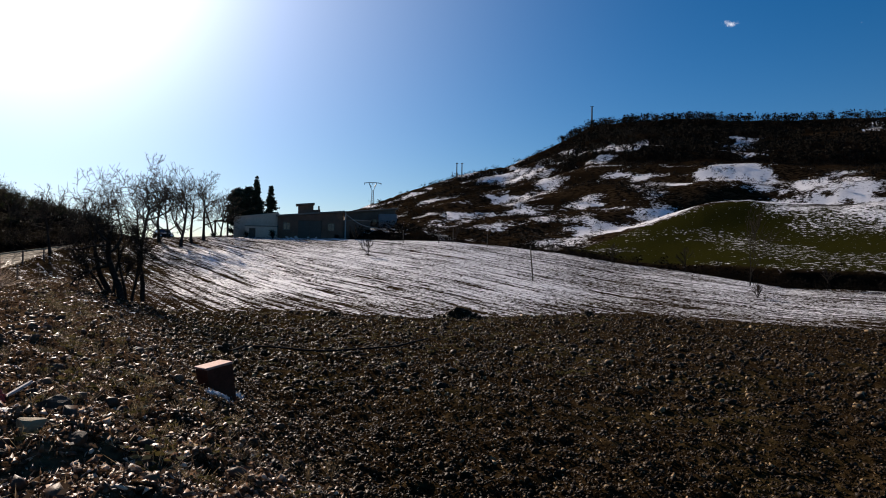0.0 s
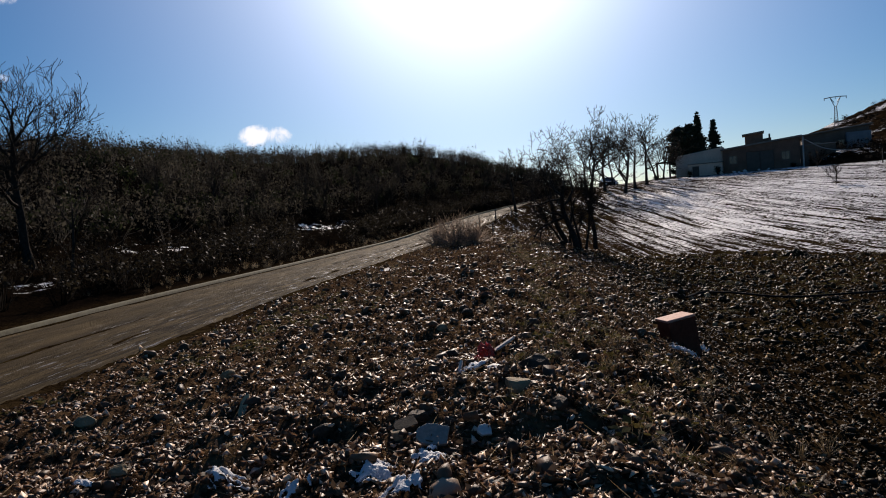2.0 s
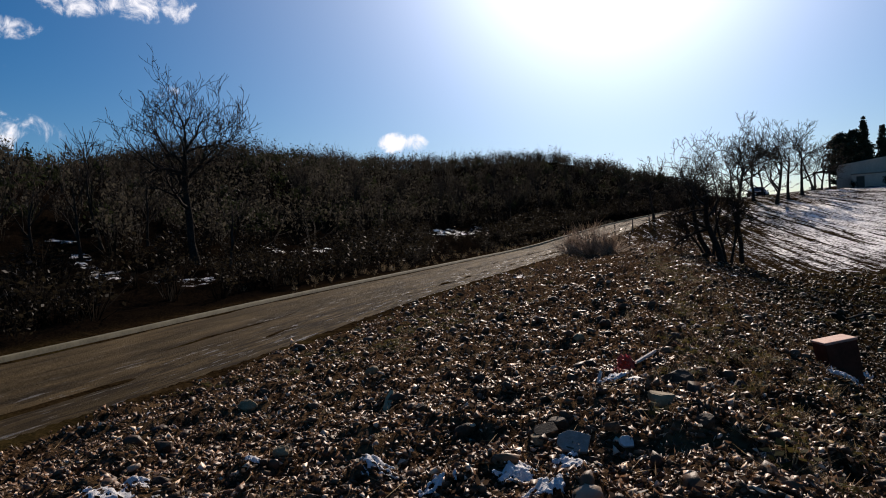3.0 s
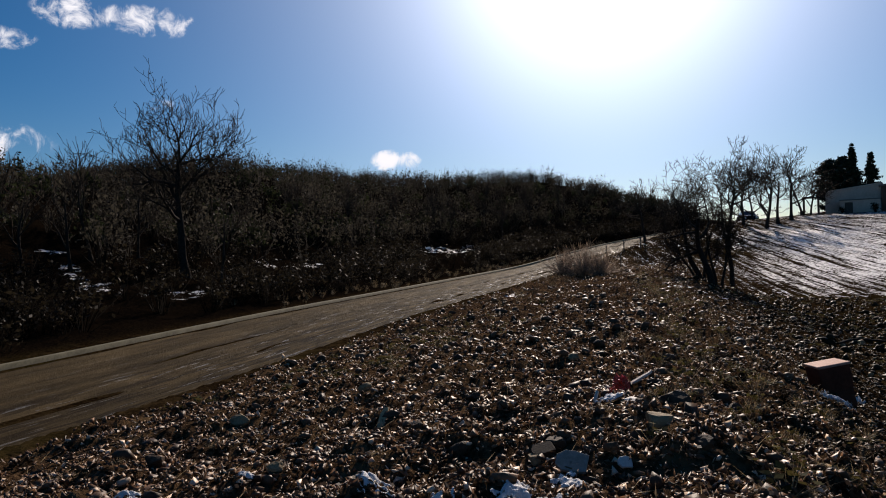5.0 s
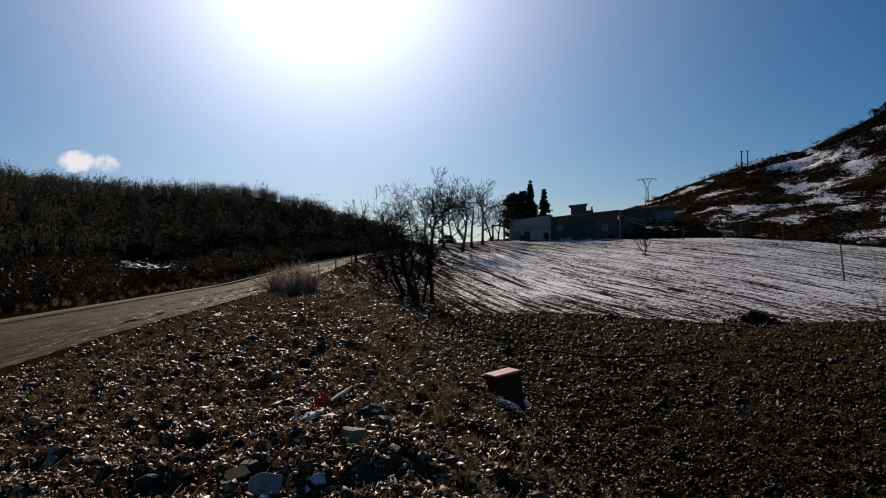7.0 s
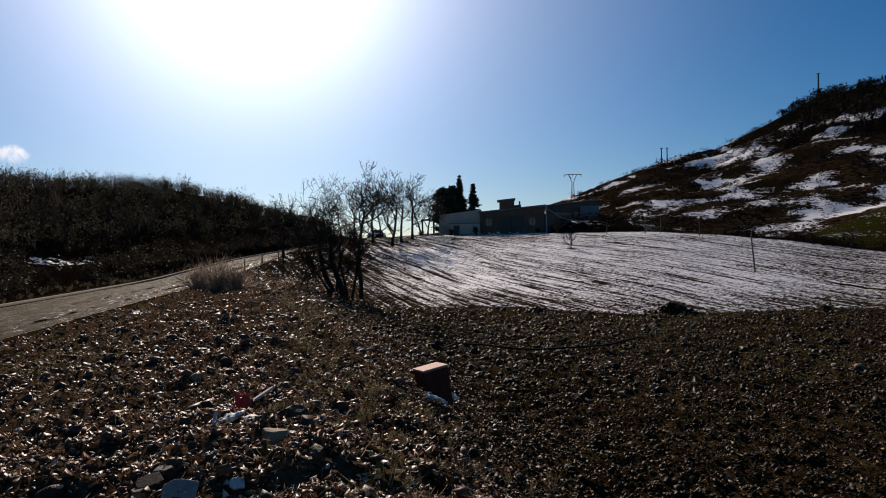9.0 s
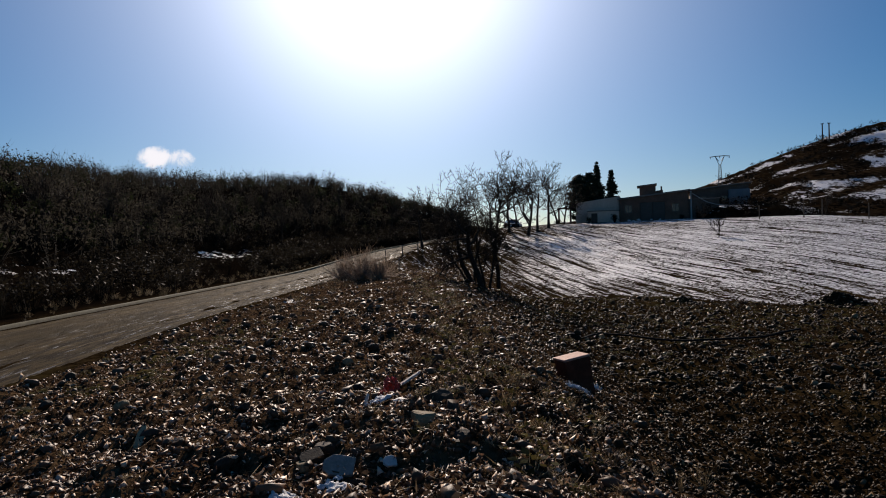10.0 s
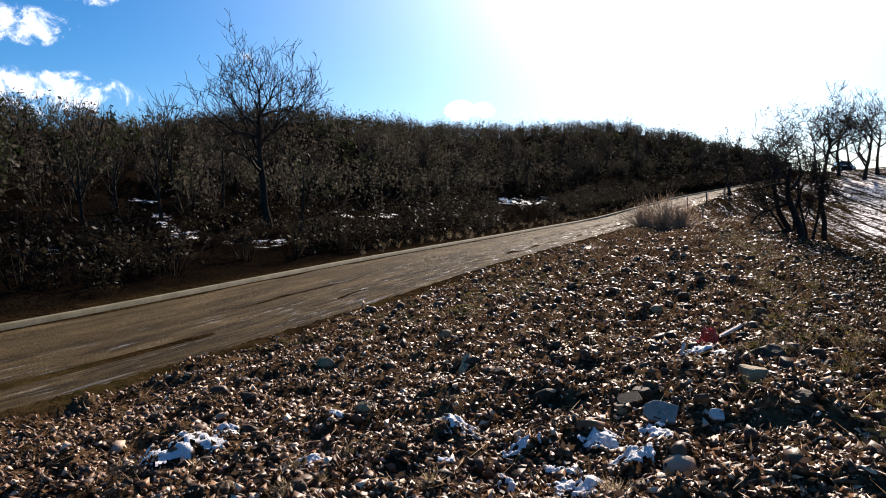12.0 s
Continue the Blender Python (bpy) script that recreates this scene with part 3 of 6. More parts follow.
def build_road():
    X, Y, Z, off, run = ribbon(-2.7, 2.42, 0.0, 58)
    fine = 4
    k = np.linspace(0, len(X) - 1, len(X) * fine)
    X, Y, Z = (np.stack([np.interp(k, np.arange(len(X)), a[:, c]) for c in range(a.shape[1])], 1) for a in (X, Y, Z))
    run = np.interp(k, np.arange(len(run)), run)
    wheel = np.exp(-((np.abs(off + 0.1) - 0.85) / 0.30) ** 2)
    Z = Z - 0.05 * wheel * (0.4 + 1.2 * vnoise(X / 5, Y / 5, 41)) + 0.05 * (fbm(X / 1.3, Y / 1.3, 40, 3) - 0.5)
    Z = Z - 0.30 * np.clip((-off - 1.75 - 1.0 * fbm(X / 1.1, Y / 1.1, 43, 3)) / 0.4, 0, 1) + 0.02 * (off < -1.9)
    # the torn edge where the upper layer ends, a rut below it, and a lowered strip along the edging
    along = np.repeat(run[:, None], len(off), 1)
    edge = 0.35 + 0.9 * (fbm(along / 7, 0 * along, 45, 3) - 0.5) + 0.45 * (fbm(along / 0.9, 0 * along + 3, 46, 3) - 0.5)
    there = (0.25 + 0.75 * smooth(vnoise(along / 3.5, 0 * along + 9, 47), 0.2, 0.5))
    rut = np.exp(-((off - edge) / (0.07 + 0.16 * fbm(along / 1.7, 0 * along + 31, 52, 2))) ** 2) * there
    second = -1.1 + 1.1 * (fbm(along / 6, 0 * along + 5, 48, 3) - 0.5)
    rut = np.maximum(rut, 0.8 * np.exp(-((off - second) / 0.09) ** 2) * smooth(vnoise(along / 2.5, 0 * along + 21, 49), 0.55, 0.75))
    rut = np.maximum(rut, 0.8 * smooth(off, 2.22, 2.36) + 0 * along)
    Z = Z + 0.05 * smooth(off - edge, -0.05, 0.12) - 0.07 * rut - 0.05
    n, m = X.shape
    i, j = np.meshgrid(np.arange(n - 1), np.arange(m - 1), indexing="ij")
    F = np.stack([i * m + j, i * m + j + 1, (i + 1) * m + j + 1, (i + 1) * m + j], -1).reshape(-1, 4)
    me = mesh_from("road", np.stack([X.ravel(), Y.ravel(), Z.ravel()], 1), F, [MAT_ROAD], smooth_faces=True)
    lane = np.stack([np.tile(off, n), np.repeat(run, m), np.zeros(n * m)], 1)
    me.attributes.new("lane", "FLOAT_VECTOR", "POINT").data.foreach_set("vector", lane.astype(np.float32).ravel())
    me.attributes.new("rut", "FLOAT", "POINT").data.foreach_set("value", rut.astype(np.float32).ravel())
    tagged(new("road", me), "worn muddy country road with ruts and wet streaks", "road", kind="structure")
    # the pale concrete edging on the wooded side
    X, Y, Z, off, run = ribbon(2.42, 2.62, 0.0, 4)
    Z[:, 0] -= 0.15
    Z[:, 1:3] += 0.09
    Z[:, 3] -= 0.3
    X[:, 1], Y[:, 1] = X[:, 0] * 0.97 + X[:, 3] * 0.03, Y[:, 0] * 0.97 + Y[:, 3] * 0.03
    X[:, 2], Y[:, 2] = X[:, 3], Y[:, 3]
    n, m = X.shape
    i, j = np.meshgrid(np.arange(n - 1), np.arange(m - 1), indexing="ij")
    F = np.stack([i * m + j, i * m + j + 1, (i + 1) * m + j + 1, (i + 1) * m + j], -1).reshape(-1, 4)
    tagged(new("kerb", mesh_from("kerb", np.stack([X.ravel(), Y.ravel(), Z.ravel()], 1), F, [MAT_KERB])),
           "pale concrete edging along the wooded side of the road", "kerb", kind="structure")


build_road()

# ---- bare trees ----
MAT_BARK = plain("bark", (0.018, 0.014, 0.011), (0.055, 0.045, 0.036), 9.0, 0.95, gloss=0.05, relief=0.8, distance=0.02)
MAT_TWIG = plain("twigs", (0.025, 0.018, 0.013), (0.065, 0.047, 0.033), 2.0, 0.95, gloss=0.05, island=True)


def grow(g, height, trunk_r, lean=(0, 0), spread=0.55, first=0.35, depth=4, forks=(5, 4, 3, 3), wiggle=0.16, droop=0.0, bole=0.52, ratio=(0.5, 0.78), rise=0.10):
    """Pieces of a bare tree: a list of (start, end, start radius, end radius, level)."""
    segs = []

    def limb(p, d, length, rad, level):
        n = 5 if level == 0 else 4 if level == 1 else 3
        pts, q = [p], p.copy()
        for i in range(n):
            d = d + g.normal(size=3) * wiggle * (0.4 if level == 0 else 1.0) + np.array([0, 0, rise - droop * level * 0.1])
            d = d / np.linalg.norm(d)
            q = q + d * length / n
            pts.append(q)
        taper = 0.35 if level else 0.45
        for i in range(n):
            segs.append((pts[i], pts[i + 1], rad * (1 - (1 - taper) * i / n), rad * (1 - (1 - taper) * (i + 1) / n), level))
        if level >= depth:
            return
        for c in range(forks[min(level, len(forks) - 1)]):
            at = g.uniform(first if level == 0 else 0.25, 1.0)
            if c == 0:
                at = 1.0
            k = min(int(at * n), n - 1)
            start = pts[k] + (pts[k + 1] - pts[k]) * (at * n - k if at < 1 else 1.0)
            axis = (pts[k + 1] - pts[k]) / np.linalg.norm(pts[k + 1] - pts[k])
            off = np.cross(axis, g.normal(size=3))
            off /= np.linalg.norm(off)
            w = g.uniform(0.7, 1.3) * spread * (0.45 if c == 0 else 1.0) * (1.25 if level == 0 else 1.0)
            dd = axis * math.cos(w) + off * math.sin(w)
            limb(start, dd / np.linalg.norm(dd), length * (g.uniform(*ratio) * (1.25 - 0.6 * at) if level == 0 else g.uniform(0.44, 0.68)), rad * (1 - (1 - taper) * at) * g.uniform(0.55, 0.75), level + 1)

    limb(np.zeros(3), np.array([lean[0], lean[1], 1.0]), height * bole, trunk_r, 0)
    top = max(s[1][2] for s in segs)
    f = height / top
    return [(a * f, b * f, r0, r1, lv) for a, b, r0, r1, lv in segs]


def bare_tree(g, at, height, trunk_r, label, name="tree", category="tree", group="", twig=0.011, sink=0.15, **how):
    segs = grow(g, height, trunk_r, **how)
    root = thing(name, label, category, (at[0], at[1], at[2] - sink), group=group)
    def woody(low, high, sides, flare=1.0):
        q = [e for e in segs if low <= e[4] <= high]
        R0, R1 = np.array([max(e[2], twig) for e in q]), np.array([max(e[3], twig * 0.8) for e in q])
        R0[0] *= flare
        return tubes(np.array([e[0] for e in q]), np.array([e[1] for e in q]), R0, R1, sides)

    piece("trunk", *woody(0, 0, 8, 1.5), MAT_BARK, root)
    thick, thin = woody(1, 2, 5), woody(3, 9, 3)
    V, F = joined([thick, thin])
    crown = new("crown", mesh_from("crown", V, F, [MAT_BARK, MAT_TWIG], np.arange(len(F)) >= len(thick[1])))
    crown.parent = root
    return root


bare_tree(np.random.default_rng(5), spot(-67.2, 31), 9.3, 0.19, "tall bare oak with a wide open crown above the thicket", spread=0.88, first=0.46, depth=5, forks=(12, 6, 4, 3, 2), wiggle=0.22, twig=0.010, bole=0.74, ratio=(0.46, 0.64), rise=0.15)
for az, r, h, seed in ((-73.8, 33, 5.6, 8), (-70.6, 34, 5.2, 9), (-75.2, 31, 4.8, 10), (-64.6, 31, 4.4, 12), (-80.5, 28, 4.6, 13), (-78.2, 30, 4.2, 14)):
    bare_tree(np.random.default_rng(seed), spot(az, r), h, 0.07, "slender bare young oak rising out of the thicket", group="young oaks in the thicket", spread=0.5, first=0.3, depth=3, forks=(7, 4, 3), twig=0.011)
GROVE = [(-29.9, 64, 6.0, 0.12), (-26.4, 66, 5.8, 0.13), (-24.1, 72, 6.6, 0.14), (-22.6, 76, 7.0, 0.16), (-21.0, 72, 7.6, 0.17),
         (-20.2, 76, 7.4, 0.16), (-19.3, 80, 8.0, 0.17), (-18.6, 86, 6.6, 0.14), (-18.0, 88, 5.2, 0.12), (-22.0, 84, 6.0, 0.13)]
for i, (az, r, h, tr) in enumerate(GROVE):
    bare_tree(np.random.default_rng(40 + i), spot(az, r), h, tr, "bare old tree with crooked branches beside the farm road", group="bare trees by the farm road",
              spread=0.78, first=0.22, depth=4, forks=(7, 5, 4, 3), wiggle=0.24, twig=0.017)
for i, (az, r, h) in enumerate(((-50.6, 62, 3.8), (-47.2, 70, 4.2), (-45.6, 66, 3.8), (-42.9, 76, 4.6), (-41.4, 74, 4.4), (-39.0, 84, 4.6), (-36.4, 88, 4.8), (-34.2, 92, 4.6), (-32.4, 92, 4.8), (-54.5, 58, 3.6), (-58.6, 54, 3.6))):
    bare_tree(np.random.default_rng(140 + i), spot(az, r), h + 1.0, 0.09, "bare grey tree standing above the wooded ridge", group="trees along the ridge",
              spread=0.6, first=0.25, depth=3, forks=(9, 5, 4), wiggle=0.2, twig=0.018)
# the many-stemmed tree at the field's corner with its thick brush of suckers, and the tall leaning one beside it
def stemmed_tree(at, stems, label):
    """One tree of several stems out of one root: offset, lean, height and thickness of each, and how twiggy."""
    root = thing("tree", label, "tree", (at[0], at[1], at[2] - 0.2))
    for i, (dx, dy, lx, h, tr, how) in enumerate(stems):
        segs = [(a + np.array([dx, dy, 0]), b + np.array([dx, dy, 0]), r0, r1, lv) for a, b, r0, r1, lv in grow(np.random.default_rng(60 + i), h, tr, lean=(lx, 0), **how)]
        def woody(low, high, sides):
            q = [e for e in segs if low <= e[4] <= high]
            return tubes(np.array([e[0] for e in q]), np.array([e[1] for e in q]), np.array([max(e[2], 0.010) for e in q]), np.array([max(e[3], 0.008) for e in q]), sides)

        piece("trunk", *woody(0, 0, 8), MAT_BARK, root)
        thick, thin = woody(1, 2, 5), woody(3, 9, 3)
        V, F = joined([thick, thin])
        crown = new("crown", mesh_from("crown", V, F, [MAT_BARK, MAT_TWIG], np.arange(len(F)) >= len(thick[1])))
        crown.parent = root
    return root


TALL = dict(spread=1.0, first=0.5, depth=5, forks=(6, 4, 4, 3, 2), wiggle=0.32, bole=0.62, ratio=(0.6, 0.85), rise=0.05)
SUCKER = dict(spread=0.8, first=0.3, depth=4, forks=(8, 5, 4, 4), wiggle=0.25, bole=0.7, ratio=(0.4, 0.6), rise=0.14)
near_tree = meet(-25.0, -3.75)
stemmed_tree(near_tree, [(-0.5, 0.2, -0.34, 6.5, 0.15, TALL), (0.0, 0.0, -0.10, 6.9, 0.18, TALL),
                         (-0.8, 0.4, -0.42, 3.9, 0.07, SUCKER), (-0.3, -0.2, -0.2, 4.2, 0.08, SUCKER), (0.2, 0.5, 0.25, 4.0, 0.08, SUCKER), (-0.1, 0.6, 0.0, 4.4, 0.08, SUCKER)],
             "dark many-stemmed bare tree with dense suckers at the field corner")
near_tree = meet(-23.6, -3.85)
stemmed_tree(near_tree, [(0.0, 0.0, 0.14, 7.8, 0.135, dict(spread=0.9, first=0.58, depth=5, forks=(8, 4, 4, 3, 2), wiggle=0.26, bole=0.75, ratio=(0.42, 0.6), rise=0.08))],
             "tall leaning bare tree at the edge of the snowy field")
# small trees in and round the field
for az, el, h, seed in ((-6.1, -0.1, 2.0, 81), (24.6, -1.9, 6.6, 82), (19.9, -0.9, 2.6, 83), (14.2, -0.35, 2.3, 84), (25.2, -2.9, 1.3, 85), (-7.2, 1.25, 2.2, 86), (1.2, 1.3, 2.3, 87), (29.8, -2.0, 2.2, 88)):
    p = meet(az, el)
    bare_tree(np.random.default_rng(seed), p, h, 0.045, "small bare sapling in the snowy field", name="sapling", group="saplings in the field",
              spread=0.5, first=0.2, depth=3, forks=(8, 4, 3), twig=0.015)

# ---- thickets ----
# brush and leaves darkened: the shade low in the thicket is in these colours
MAT_SHADED_BRUSH = plain("brush", (0.002, 0.0016, 0.0012), (0.008, 0.006, 0.004), 0.6, 0.9, island=True, gloss=0.03)
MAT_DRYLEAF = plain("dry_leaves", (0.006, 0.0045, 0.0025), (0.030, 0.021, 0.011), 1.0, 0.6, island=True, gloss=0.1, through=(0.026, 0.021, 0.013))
MAT_OLIVE = plain("evergreen_leaves", (0.004, 0.006, 0.0025), (0.017, 0.021, 0.009), 1.0, 0.65, island=True, gloss=0.1, through=(0.026, 0.032, 0.015))


# brighter than the roadside leaves: haze towards the sun is put into the colour
MAT_SLOPELEAF = plain("slope_leaves", (0.012, 0.010, 0.006), (0.036, 0.030, 0.020), 1.0, 0.75, island=True, gloss=0.05, through=(0.066, 0.060, 0.046))


def shrub(g, stems, twigs, blades, fan=0.5, leaf=0.05, top=0.35):
    """A shrub one metre high and about as wide: stems, twigs and leaf blades, as points, three-cornered faces and the count of woody ones."""
    a, t = g.uniform(0, 2 * np.pi, stems), np.abs(g.normal(0, fan, stems))
    way = np.stack([np.cos(a) * np.sin(t), np.sin(a) * np.sin(t), np.cos(t)], 1)
    base = np.stack([np.cos(a) * 0.1, np.sin(a) * 0.1, np.zeros(stems)], 1) * g.uniform(0, 1, (stems, 1))
    tip = base + way * g.uniform(0.55, 1.0, (stems, 1))
    pick = g.integers(0, stems, twigs)
    f = g.uniform(top, 0.95, (twigs, 1))
    start = base[pick] + (tip[pick] - base[pick]) * f
    out = way[pick] + g.normal(0, 0.5, (twigs, 3))
    out[:, 2] = np.abs(out[:, 2]) + 0.25
    end = start + out / np.linalg.norm(out, axis=1, keepdims=True) * g.uniform(0.15, 0.4, (twigs, 1))
    wood = joined([spikes(base, tip, np.full(stems, 0.009)), spikes(start, end, np.full(twigs, 0.0048))])
    at = start[g.integers(0, twigs, blades)] * 0.5 + end[g.integers(0, twigs, blades)] * 0.5 + g.normal(0, 0.05, (blades, 3))
    at[:, 2] = np.abs(at[:, 2])
    return wood, leaves(at, leaf, g)


def shrubs(name, places, g, woody, leafy, label, category="shrubs", **how):
    made = [shrub(g, **how) for _ in range(6)]
    wood = scattered([m[0] for m in made], places, np.random.default_rng(1))
    leaf = scattered([m[1] for m in made], places, np.random.default_rng(1))
    V, F = joined([wood, leaf])
    return stuff(name, (V, F), [woody, leafy], label, category, np.arange(len(F)) >= len(wood[1]))


def places_of(x, y, g, low, high, wide=(0.9, 1.3), sink=0.1):
    z = lie(x, y)[0]
    h = g.uniform(low, high, len(x))
    return np.stack([x, y, z - sink, g.uniform(0, 6.28, len(x)), h * g.uniform(*wide, len(x)), h], 1)


g = np.random.default_rng(100)
# on the slope beyond the road: denser and taller away from it
n = 19000
k = g.integers(int(2.6 * 24), int(10.0 * 24), n)
off = 4.0 + 62 * g.random(n) ** 1.35
left = np.stack([-ROAD_DIR[k, 1], ROAD_DIR[k, 0]], 1)
x, y = ROAD_LINE[k, 0] + left[:, 0] * off + g.normal(0, 0.8, n), ROAD_LINE[k, 1] + left[:, 1] * off + g.normal(0, 0.8, n)
d = by_road(x, y)[0]
az = np.degrees(np.arctan2(x, y))
keep = (d > 4.0) & (az > -97) & (az < -26) & (g.random(n) < smooth(d, 1.0, 7))
el = np.degrees(np.arctan2(lie(x, y)[0] - EYE, np.hypot(x, y)))
for a, e, w, h, tilt in WOOD_SNOW:      # the snow lies where the scrub leaves gaps
    keep &= ~((np.abs(az - a) < w) & (el < e + h) & (el > e - h - 1.9) & (d < 16) & (g.random(n) < 0.9))
x, y, d = x[keep], y[keep], d[keep]
near = d < 12
kinds = g.random(len(x))
few = near & (kinds < 0.75)
P = places_of(x[few][:1000], y[few][:1000], g, 0.6, 1.9, (1.0, 1.5))
shrubs("roadside_thicket", P, g, MAT_SHADED_BRUSH, MAT_DRYLEAF, "low dark bare scrub with a few dry leaves beyond the road", stems=10, twigs=34, blades=46, leaf=0.04)
far = ~near
xf, yf, kf = x[far], y[far], kinds[far]
m = kf < 0.66
P = places_of(xf[m][:1650], yf[m][:1650], g, 1.6, 3.6, (0.8, 1.15))
# lighter than the roadside brush, with the sun's haze over the slope painted in
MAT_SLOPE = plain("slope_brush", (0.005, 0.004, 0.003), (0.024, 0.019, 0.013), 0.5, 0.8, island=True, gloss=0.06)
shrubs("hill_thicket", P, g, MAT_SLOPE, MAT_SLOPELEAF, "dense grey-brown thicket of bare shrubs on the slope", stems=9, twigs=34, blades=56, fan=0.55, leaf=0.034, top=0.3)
# a fringe along the skyline of the ridge
a, r = g.uniform(-58, -27.5, 330), np.linspace(50, 130, 120)
rx, ry = r[None] * np.sin(np.radians(a))[:, None], r[None] * np.cos(np.radians(a))[:, None]
h = (lie(rx.ravel(), ry.ravel())[0].reshape(rx.shape) - EYE) / r
top = np.clip(h.argmax(1) + g.integers(-4, 3, len(a)), 0, len(r) - 1)
at = np.arange(len(a))
P = places_of(rx[at, top], ry[at, top], g, 1.2, 2.4, (0.8, 1.2))
shrubs("ridge_thicket", P, g, MAT_SLOPE, MAT_SLOPELEAF, "fringe of bare shrubs along the skyline of the wooded ridge", stems=12, twigs=46, blades=24, fan=0.5, leaf=0.03, top=0.3)
m = kf >= 0.66
P = places_of(xf[m][:420], yf[m][:420], g, 1.2, 2.5, (0.8, 1.2))
shrubs("evergreen_scrub", P, g, MAT_SHADED_BRUSH, MAT_OLIVE, "dark olive evergreen scrub among the bare shrubs", stems=8, twigs=20, blades=130, fan=0.6, leaf=0.06)
# along the foot of the hill and the far edge of the field
n = 620
az = np.where(g.random(n) < 0.45, g.uniform(-8, 8, n), g.uniform(6, 36, n))
r = field_edges(az)[1] + g.uniform(0.5, 7.5, n) + 7 * g.random(n) * (az < 7) - 2.0 * smooth(az, 5, 12)
x, y = r * np.sin(np.radians(az)), r * np.cos(np.radians(az))
P = places_of(x, y, g, 0.5, 1.5, (0.9, 1.7))
shrubs("gully_scrub", P, g, MAT_SHADED_BRUSH, MAT_SHADED_BRUSH, "dark brush along the gully at the far edge of the field", stems=10, twigs=24, blades=22, fan=0.6, leaf=0.06)
# scrub and low wood over the hill
n = 8500
az, r = g.uniform(-6, 38, n), 80 + 230 * g.random(n) ** 0.75
x, y = r * np.sin(np.radians(az)), r * np.cos(np.radians(az))
z, info = lie(x, y)
patch = fbm(x / 26, y / 60, 21, 4)
wood = smooth(info["h"], 0.54, 0.64) * smooth(az, 7, 12)
bare = lies_white(HILL_SNOW, az, np.degrees(np.arctan2(z - EYE, r)), x, y, 91)
keep = (info["hilly"] > 0.5) & (g.random(n) > 0.55 * bare) & (g.random(n) < np.clip((0.10 + 0.85 * smooth(fbm(x / 7, y / 7, 66, 3), 0.48, 0.60)) * (1 - info["strip"]) + 0.62 * wood * (patch < 0.62), 0, 1))
x, y, wood = x[keep], y[keep], wood[keep]
P = places_of(x[wood < 0.5], y[wood < 0.5], g, 0.7, 1.8, (1.2, 2.3))
Q = places_of(x[wood >= 0.5], y[wood >= 0.5], g, 1.8, 4.5, (0.8, 1.3))
MAT_FARSCRUB = plain("far_scrub", (0.006, 0.0055, 0.004), (0.020, 0.016, 0.011), 0.3, 0.95, island=True, gloss=0.05)
shrubs("hill_scrub", P, g, MAT_FARSCRUB, MAT_FARSCRUB, "dark low scrub on the snowy hillside", stems=5, twigs=9, blades=28, fan=0.75, leaf=0.08)
shrubs("hilltop_wood", Q, g, MAT_FARSCRUB, MAT_FARSCRUB, "dark bare wood along the top of the hill", "woodland", stems=6, twigs=13, blades=13, fan=0.4, leaf=0.09, top=0.2)
# dry weeds along the ditch and the verge, and the red-brown bush by the road
MAT_STRAW = plain("straw", (0.13, 0.085, 0.04), (0.33, 0.235, 0.115), 2.0, 0.8, island=True)
MAT_REDTWIG = plain("red_twigs", (0.19, 0.125, 0.08), (0.40, 0.28, 0.185), 2.0, 0.8, island=True)
made = [shrub(g, 150, 520, 160, fan=0.75, leaf=0.02, top=0.3) for _ in range(3)]
for az, r, h, w in ((-35.0, 40, 2.1, 2.7), (-33.6, 39, 1.5, 2.3), (-36.5, 41, 1.5, 2.1)):
    p = spot(az, r, -0.05)
    bush = thing("bush", "dry red-brown twiggy bush on the road's verge", "bush", p, turn=az, group="dry bushes on the verge")
    Q = made.pop()
    s = np.array([w, w, h])
    piece("stem", Q[0][0] * s, Q[0][1], MAT_REDTWIG, bush)
    piece("foliage", Q[1][0] * s, Q[1][1], MAT_DRYLEAF, bush)
n = 330
s = g.uniform(5, 46, n)
p = -0.6 + 0.075 * np.clip(s, 0, 40) + g.normal(0, 0.7, n) - 0.4
ux, uy = math.sin(radians(-27)), math.cos(radians(-27))
x, y = s * ux - p * uy, s * uy + p * ux
P = places_of(x, y, g, 0.06, 0.26, (0.9, 1.7), 0.02)
shrubs("dry_weeds", P, g, MAT_STRAW, MAT_STRAW, "dry straw-coloured weeds along the bank", "weeds", stems=22, twigs=22, blades=10, fan=0.45, leaf=0.05)
MAT_GRASS = plain("olive_grass", (0.035, 0.034, 0.008), (0.12, 0.105, 0.032), 2.0, 0.85, island=True, gloss=0.1, through=(0.085, 0.068, 0.024))
n = 250
s = g.uniform(4, 38, n)
p = -0.95 + 0.075 * s + g.normal(0, 0.42, n)
x, y = s * ux - p * uy, s * uy + p * ux
P = places_of(x, y, g, 0.07, 0.24, (1.2, 2.4), 0.03)
shrubs("ditch_grass", P, g, MAT_STRAW, MAT_GRASS, "olive and straw-coloured grass along the shallow ditch", "grass", stems=20, twigs=16, blades=26, fan=0.6, leaf=0.09)
n = 700
a, r = g.uniform(-92, -38, n), 9 * (34 / 9) ** g.random(n)
x, y = r * np.sin(np.radians(a)), r * np.cos(np.radians(a))
d = by_road(x, y)[0]
ok = (d < -3.0) & (d > -7.5) & (fbm(x / 3, y / 3, 57) > 0.46)
P = places_of(x[ok], y[ok], g, 0.05, 0.16, (1.6, 3.0), 0.0)
